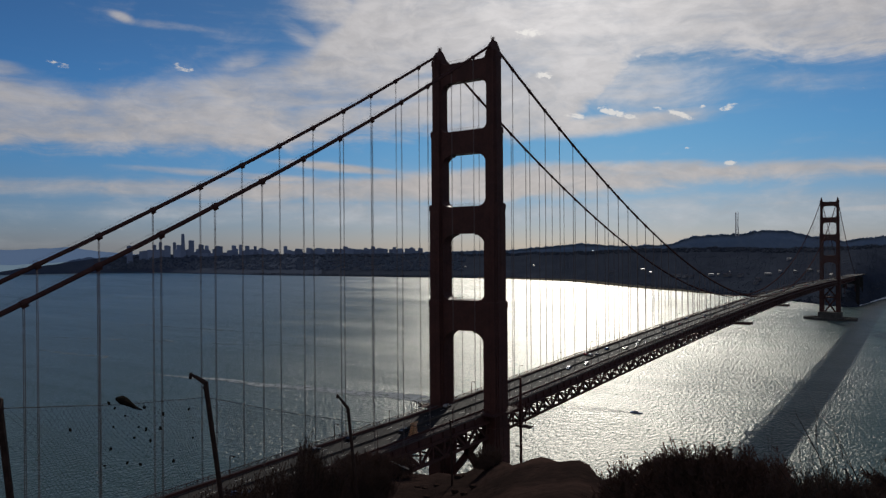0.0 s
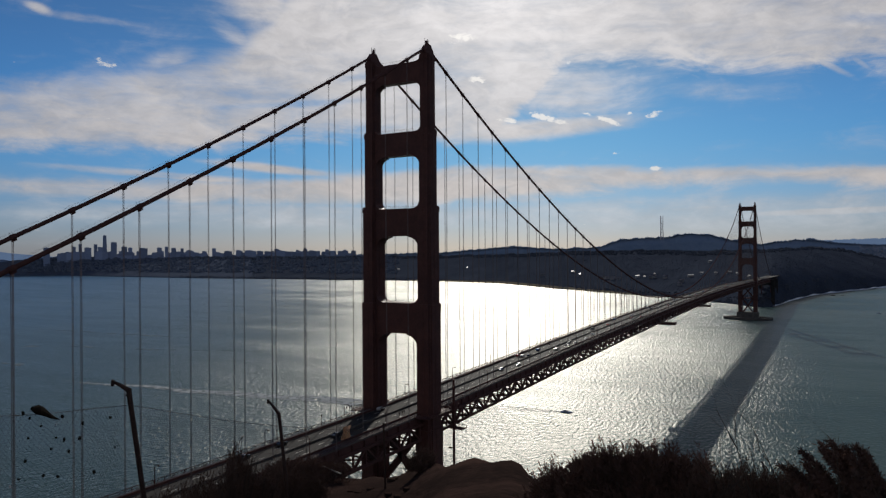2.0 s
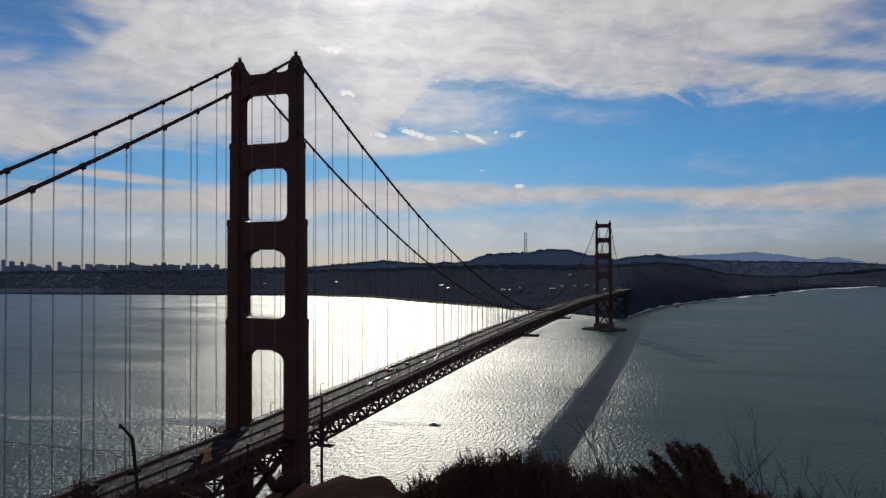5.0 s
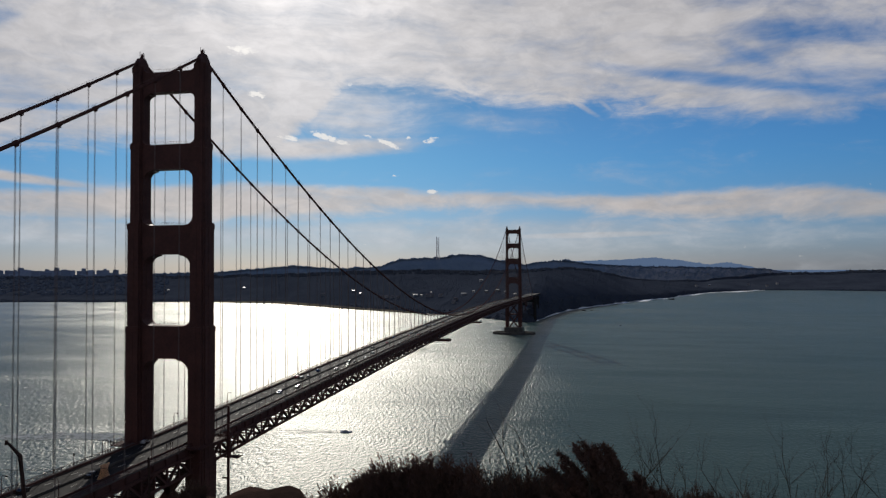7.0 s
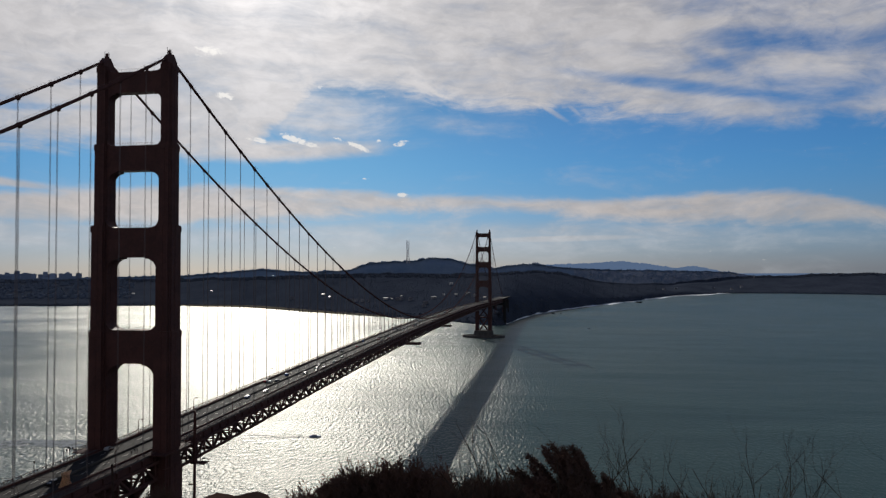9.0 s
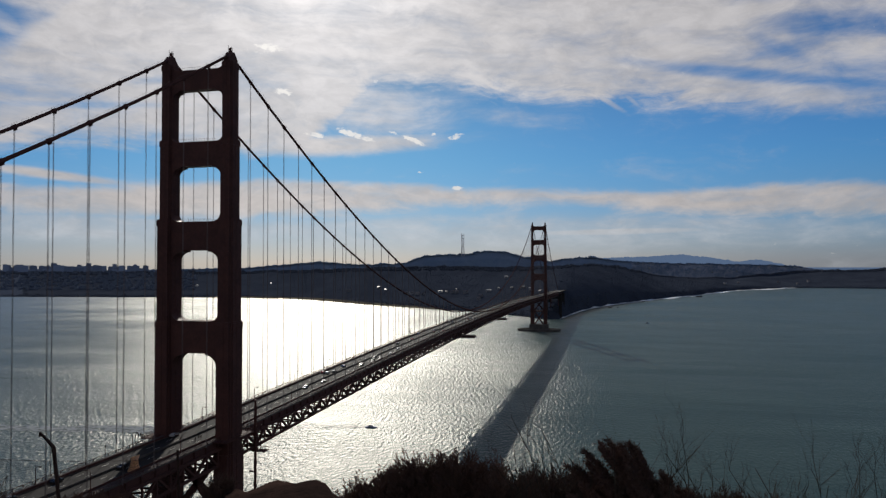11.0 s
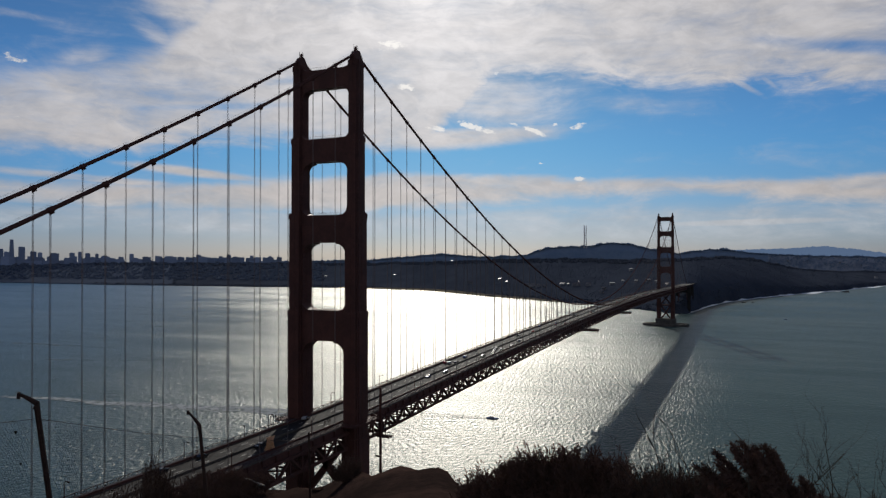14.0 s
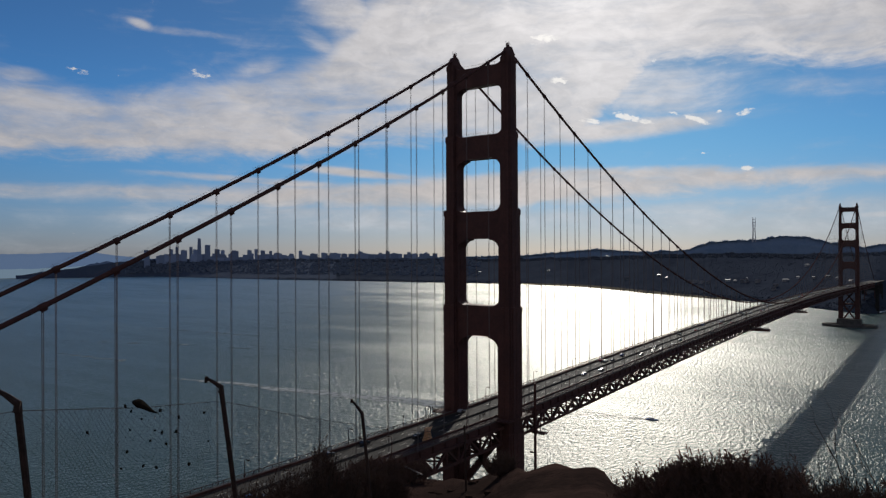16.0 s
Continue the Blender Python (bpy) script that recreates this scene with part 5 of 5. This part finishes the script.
for i, (a, r, dip, lean) in enumerate([(-4.4, 7.2, 10.9, -0.06), (-6.8, 8.2, 13.2, -0.2), (-2.2, 7.5, 12.0, -0.10), (1.0, 7.6, 11.6, 0.05), (2.6, 7.0, 12.2, -0.12), (5.2, 7.4, 12.4, -0.2), (8.2, 7.8, 12.6, 0.12),
                                        (7.0, 7.2, 14.0, 0.08), (10.2, 7.6, 13.4, -0.2), (12.0, 8.0, 13.8, -0.25), (13.6, 7.6, 13.6, 0.1), (14.9, 7.8, 13.0, 0.05), (17.0, 8.2, 12.6, -0.25), (18.6, 7.5, 14.0, 0.15),
                                        (-8.6, 8.6, 14.2, 0.1), (20.8, 7.9, 13.4, 0.0), (-5.6, 7.6, 13.8, 0.2), (-0.6, 7.3, 13.4, 0.1),
                                        (-8.0, 8.8, 15.0, -0.1), (-7.4, 8.0, 14.6, 0.15), (-6.2, 8.4, 14.9, 0.05), (-5.0, 7.9, 14.2, -0.15), (-3.8, 8.1, 14.8, 0.1), (-3.1, 7.4, 13.6, 0.2), (-2.6, 8.3, 15.2, -0.1), (-1.6, 7.9, 14.4, 0.0),
                                        (-5.9, 8.7, 15.4, 0.1), (-4.4, 8.5, 15.3, -0.05), (6.2, 7.8, 14.4, -0.1), (9.2, 8.0, 14.8, 0.1), (11.1, 7.7, 15.0, 0.15), (15.8, 7.9, 14.6, -0.1), (-9.3, 8.9, 15.6, 0.0),
                                        (12.3, 7.9, 13.3, 0.1), (14.0, 8.2, 13.7, 0.18), (15.3, 8.1, 12.9, 0.17), (16.6, 7.2, 13.6, -0.01), (18.1, 8.3, 12.8, 0.06), (19.3, 8.3, 13.2, -0.15), (20.5, 7.8, 12.7, -0.1), (21.7, 7.9, 13.1, 0.03), (8.0, 7.2, 13.9, -0.11), (9.9, 7.5, 14.0, 0.17)]):
    bare(spot(a, r), height(a, r, dip), lean, 100 + i, "leafless grey-brown shrub with thin forking twigs")

# ---- city across the water ----
rng = random.Random(21)


def tower_block(az, el, wide, label, mat=facade_dark, taper=1.0, r=4840.0):
    base = 20.0
    top = level(az, el, r)
    half = r * math.tan(radians(wide)) / 2
    ob = thing("office_tower", label, "building", "city towers", at=Matrix.Translation(polar(az, r, 0)) @ pose(0, 0, 0, 0, 0, -az))
    bm = bmesh.new()
    steps = 6
    rings = []
    for k in range(steps + 1):
        u = k / steps
        h = half * (1 - (1 - taper) * u ** 2)
        rings.append([bm.verts.new((x * h, y * h, base + (top - base) * u)) for x, y in ((-1, -0.8), (1, -0.8), (1, 0.8), (-1, 0.8))])
    for a, b in zip(rings, rings[1:]):
        for k in range(4):
            bm.faces.new((a[k], a[(k + 1) % 4], b[(k + 1) % 4], b[k]))
    bm.faces.new(rings[-1])
    part("wall", bm, mat, ob)
    bm = bmesh.new()
    k = half * taper
    box(bm, (-k * 0.8, -k * 0.6, top), (k * 0.35, k * 0.6, top + half * 0.12))
    part("roof_plant", bm, mat, ob)
    return ob


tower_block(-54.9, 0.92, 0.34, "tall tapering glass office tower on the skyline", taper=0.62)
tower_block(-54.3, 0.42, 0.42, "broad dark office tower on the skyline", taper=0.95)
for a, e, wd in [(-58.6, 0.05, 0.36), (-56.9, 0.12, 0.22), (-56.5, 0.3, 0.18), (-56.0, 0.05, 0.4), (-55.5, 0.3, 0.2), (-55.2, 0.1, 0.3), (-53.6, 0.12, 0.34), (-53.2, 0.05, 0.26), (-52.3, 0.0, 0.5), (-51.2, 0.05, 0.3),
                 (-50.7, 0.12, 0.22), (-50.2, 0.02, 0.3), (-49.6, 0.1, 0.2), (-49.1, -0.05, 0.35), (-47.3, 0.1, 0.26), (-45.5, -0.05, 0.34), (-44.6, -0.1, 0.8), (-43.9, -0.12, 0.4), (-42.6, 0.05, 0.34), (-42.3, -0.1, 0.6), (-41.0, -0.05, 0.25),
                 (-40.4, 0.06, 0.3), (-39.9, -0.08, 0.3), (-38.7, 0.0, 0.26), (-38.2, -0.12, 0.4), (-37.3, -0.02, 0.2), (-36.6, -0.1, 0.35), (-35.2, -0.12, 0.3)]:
    tower_block(a, e - (0.02 if a < -50 else 0.13), wd * 1.12, "city high-rise on the skyline, grey-blue with haze")
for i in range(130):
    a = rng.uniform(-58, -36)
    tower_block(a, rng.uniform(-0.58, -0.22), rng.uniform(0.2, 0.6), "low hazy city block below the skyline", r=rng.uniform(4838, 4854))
verts, faces = [], []
for i in range(1300):
    a = rng.uniform(-60, -33)
    rows = near_land(a)
    j = rng.randrange(6, 18)
    r, z = rows[j]
    half, tall = rng.uniform(4, 10), rng.uniform(4, 10)
    x, y, _ = polar(a, r, 0)
    k = len(verts)
    for dx, dy, dz in ((-1, -1, -0.5), (1, -1, -0.5), (1, 1, -0.5), (-1, 1, -0.5), (-1, -1, 1), (1, -1, 1), (1, 1, 1), (-1, 1, 1)):
        verts.append((x + dx * half, y + dy * half, z + dz * tall))
    faces.extend(tuple(k + q for q in f) for f in ((0, 1, 5, 4), (1, 2, 6, 5), (2, 3, 7, 6), (3, 0, 4, 7), (4, 5, 6, 7)))
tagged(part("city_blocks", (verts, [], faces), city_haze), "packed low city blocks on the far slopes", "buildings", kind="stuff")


def house(at, half, deep, tall, label):
    h = thing("house", label, "house", "houses on the far headland", at=at)
    bm = bmesh.new()
    box(bm, (-half, -deep, -4), (half, deep, tall))
    part("wall", bm, facade_pale, h)
    bm = bmesh.new()
    extrude(bm, [(-deep - 0.4, tall), (deep + 0.4, tall), (0, tall + deep * 0.7)], "x", -half - 0.4, half + 0.4)
    part("roof", bm, roof_tile, h)
    for x in np.arange(-half + 1.5, half - 1, 3.4):
        bm = bmesh.new()
        box(bm, (x - 0.6, -deep - 0.05, tall * 0.4), (x + 0.6, -deep + 0.1, tall * 0.75))
        part("window", bm, window_glass, h)
    return h


for i in range(16):
    a = rng.uniform(-24, -4) if i < 12 else rng.uniform(4, 14)
    rows = near_land(a)
    r, z = rows[rng.randrange(5, 8)]
    house(Matrix.Translation(polar(a, r, z + 3)) @ pose(0, 0, 0, 0, 0, -a + rng.uniform(-40, 40)), rng.uniform(4, 9), rng.uniform(4, 6), rng.uniform(3.5, 6), "pale walled house with a dark tiled roof among the trees")


def hall(az, el, half, deep, pitch, turn, label):
    """A long low building with a shallow metal roof, where the heading meets the slope."""
    r, z = 4855.0, level(az, el, 4855.0)
    for q, h in near_land(az)[2:-1]:
        if h >= level(az, el, q):
            r, z = q, h
            break
    b = thing("low_hall", label, "building", "halls on the far headland", at=Matrix.Translation(polar(az, r - 2, z + 1.5)) @ pose(0, 0, 0, 0, 0, -az + turn))
    bm = bmesh.new()
    box(bm, (-half, -deep, -5), (half, deep, 4.5))
    part("wall", bm, facade_pale, b)
    bm = bmesh.new()
    extrude(bm, [(-deep - 0.6, 4.5), (deep + 0.6, 4.5), (0, 4.5 + deep * pitch)], "x", -half - 0.6, half + 0.6)
    part("roof", bm, pale_metal, b)
    for x in np.arange(-half + 2.0, half - 1.5, 4.5):
        bm = bmesh.new()
        box(bm, (x - 0.9, -deep - 0.06, 1.2), (x + 0.9, -deep + 0.1, 3.2))
        part("window", bm, window_glass, b)
    return b


pale_metal = material("pale_metal", (0.34, 0.34, 0.335), (0.25, 0.25, 0.25), 0.2, 0.42, metal=1.0, fine=6)
for az_, el_, half, deep, pitch, turn in [(-22.9, -0.62, 5, 7, 0.22, 0), (-19.05, -2.14, 14, 9, 0.30, 5), (-18.5, -2.36, 9, 8, 0.22, -8), (-14.1, -2.38, 16, 9, 0.28, 3), (-13.6, -2.46, 7, 7, 0.22, 0), (-12.8, -2.38, 5, 7, 0.21, 0),
                                          (-10.2, -2.28, 18, 10, 0.34, 8), (-9.4, -2.25, 8, 8, 0.25, -5), (-8.4, -2.10, 10, 9, 0.22, 0), (-7.5, -2.14, 14, 9, 0.23, 4), (-6.9, -2.2, 7, 7, 0.3, -10), (-8.8, -1.25, 12, 9, 0.32, 10),
                                          (-27.5, -1.75, 8, 8, 0.3, 0), (-30.5, -1.9, 9, 8, 0.25, 6), (-33.0, -1.85, 12, 8, 0.3, -4), (-38.5, -1.95, 10, 8, 0.24, 3),
                                          (8.7, -1.42, 12, 9, 0.35, 0), (2.3, -0.32, 8, 8, 0.3, 5), (5.6, -0.42, 9, 8, 0.32, -6), (8.6, -0.52, 8, 8, 0.3, 0), (12.9, -0.34, 9, 8, 0.32, 3), (14.2, -0.50, 8, 8, 0.3, 0), (6.9, -0.6, 6, 7, 0.28, 8)]:
    hall(az_, el_, half * 0.48, deep * 0.6, pitch, turn, "long low building with a pale metal roof catching the sun")

# three-legged broadcasting mast on the hill
# pale grey-pink: the mast's haze is mixed into its base colour
mast_red = material("mast_red", (0.48, 0.42, 0.43), (0.52, 0.50, 0.52), 0.02, 0.7)
r = 4860.0
base_z, top_z = level(-12.3, 0.62, r), level(-12.3, 2.45, r)
tall = top_z - base_z
antenna = thing("broadcast_mast", "tall three-legged lattice broadcasting mast on the hill", "mast", at=Matrix.Translation(polar(-12.3, r, base_z)) @ pose(0, 0, 0, 0, 0, 20))
for k in range(3):
    a = k * math.tau / 3
    bm = bmesh.new()
    tube(bm, [(12 * math.cos(a), 12 * math.sin(a), 0), (7.5 * math.cos(a), 7.5 * math.sin(a), tall * 0.5), (9.5 * math.cos(a), 9.5 * math.sin(a), tall * 0.78), (9.5 * math.cos(a), 9.5 * math.sin(a), tall)], [2.9, 2.4, 2.1, 1.1], 6)
    part("leg", bm, mast_red, antenna)
for z in (0.14, 0.28, 0.42, 0.54, 0.66, 0.78, 0.9):
    bm = bmesh.new()
    for k in range(3):
        a, b = k * math.tau / 3, (k + 1) * math.tau / 3
        beam(bm, (9.5 * math.cos(a), 9.5 * math.sin(a), tall * z), (9.5 * math.cos(b), 9.5 * math.sin(b), tall * z), 2.6)
    part("cross_arm", bm, mast_red, antenna)


# ---- boats ----
def boat(at, length, label, trail):
    b = thing("motor_boat", label, "boat", "boats on the strait", at=at)
    bm = bmesh.new()
    hull = [(-0.5, -0.14), (0.15, -0.15), (0.38, -0.09), (0.5, 0), (0.38, 0.09), (0.15, 0.15), (-0.5, 0.14)]
    low = [bm.verts.new((x * length * 0.94, y * length * 0.8, -0.2)) for x, y in hull]
    high = [bm.verts.new((x * length, y * length, 0.10 * length)) for x, y in hull]
    for k in range(7):
        bm.faces.new((low[k], low[(k + 1) % 7], high[(k + 1) % 7], high[k]))
    bm.faces.new(low[::-1])
    bm.faces.new(high)
    part("hull", bm, facade_dark, b)
    bm = bmesh.new()
    box(bm, (-0.25 * length, -0.09 * length, 0.1 * length), (0.12 * length, 0.09 * length, 0.24 * length), 0.02 * length)
    part("cabin", bm, boat_white, b)
    verts, faces = [], []
    for s in (-1, 1):
        for k in range(15):
            u = k / 14
            x = -0.45 * length - trail * u
            y = s * (0.1 * length + trail * 0.085 * u)
            verts.extend([(x, y - 0.6 - 0.8 * u, 0.12), (x, y + 0.6 + 0.8 * u, 0.12)])
            if k:
                n = len(verts)
                faces.append((n - 4, n - 3, n - 1, n - 2))
    wake = part("wake", (verts, [], faces), foam_streak, None)
    wake.matrix_basis = at
    tagged(wake, "thin foam wake trailing on the water", "wake", "boat wakes", "stuff")
    return b


boat(pose(-46.7, 340.7, 0, 0, 0, 8), 10.5, "dark motor boat under way on the strait", 66)
boat(pose(233, 1529, 0, 0, 0, 190), 9, "small boat under way beyond the bridge", 40)
boat(pose(590, 3800, 3.5, 0, 0, 20), 26, "far boat off the western shore", 60)

# sea rocks off the western shore
for i, (x, y, s) in enumerate([(279, 2703, 12), (292, 2725, 7), (502, 2950, 13), (140, 2113, 7), (165, 2135, 4), (256, 2530, 6)]):
    boulder("sea_rock", Matrix.Translation((x, y, -0.2 * s)), (s, s * 0.7, s * 0.75), 50 + i, "dark wave-washed rock standing off the shore")
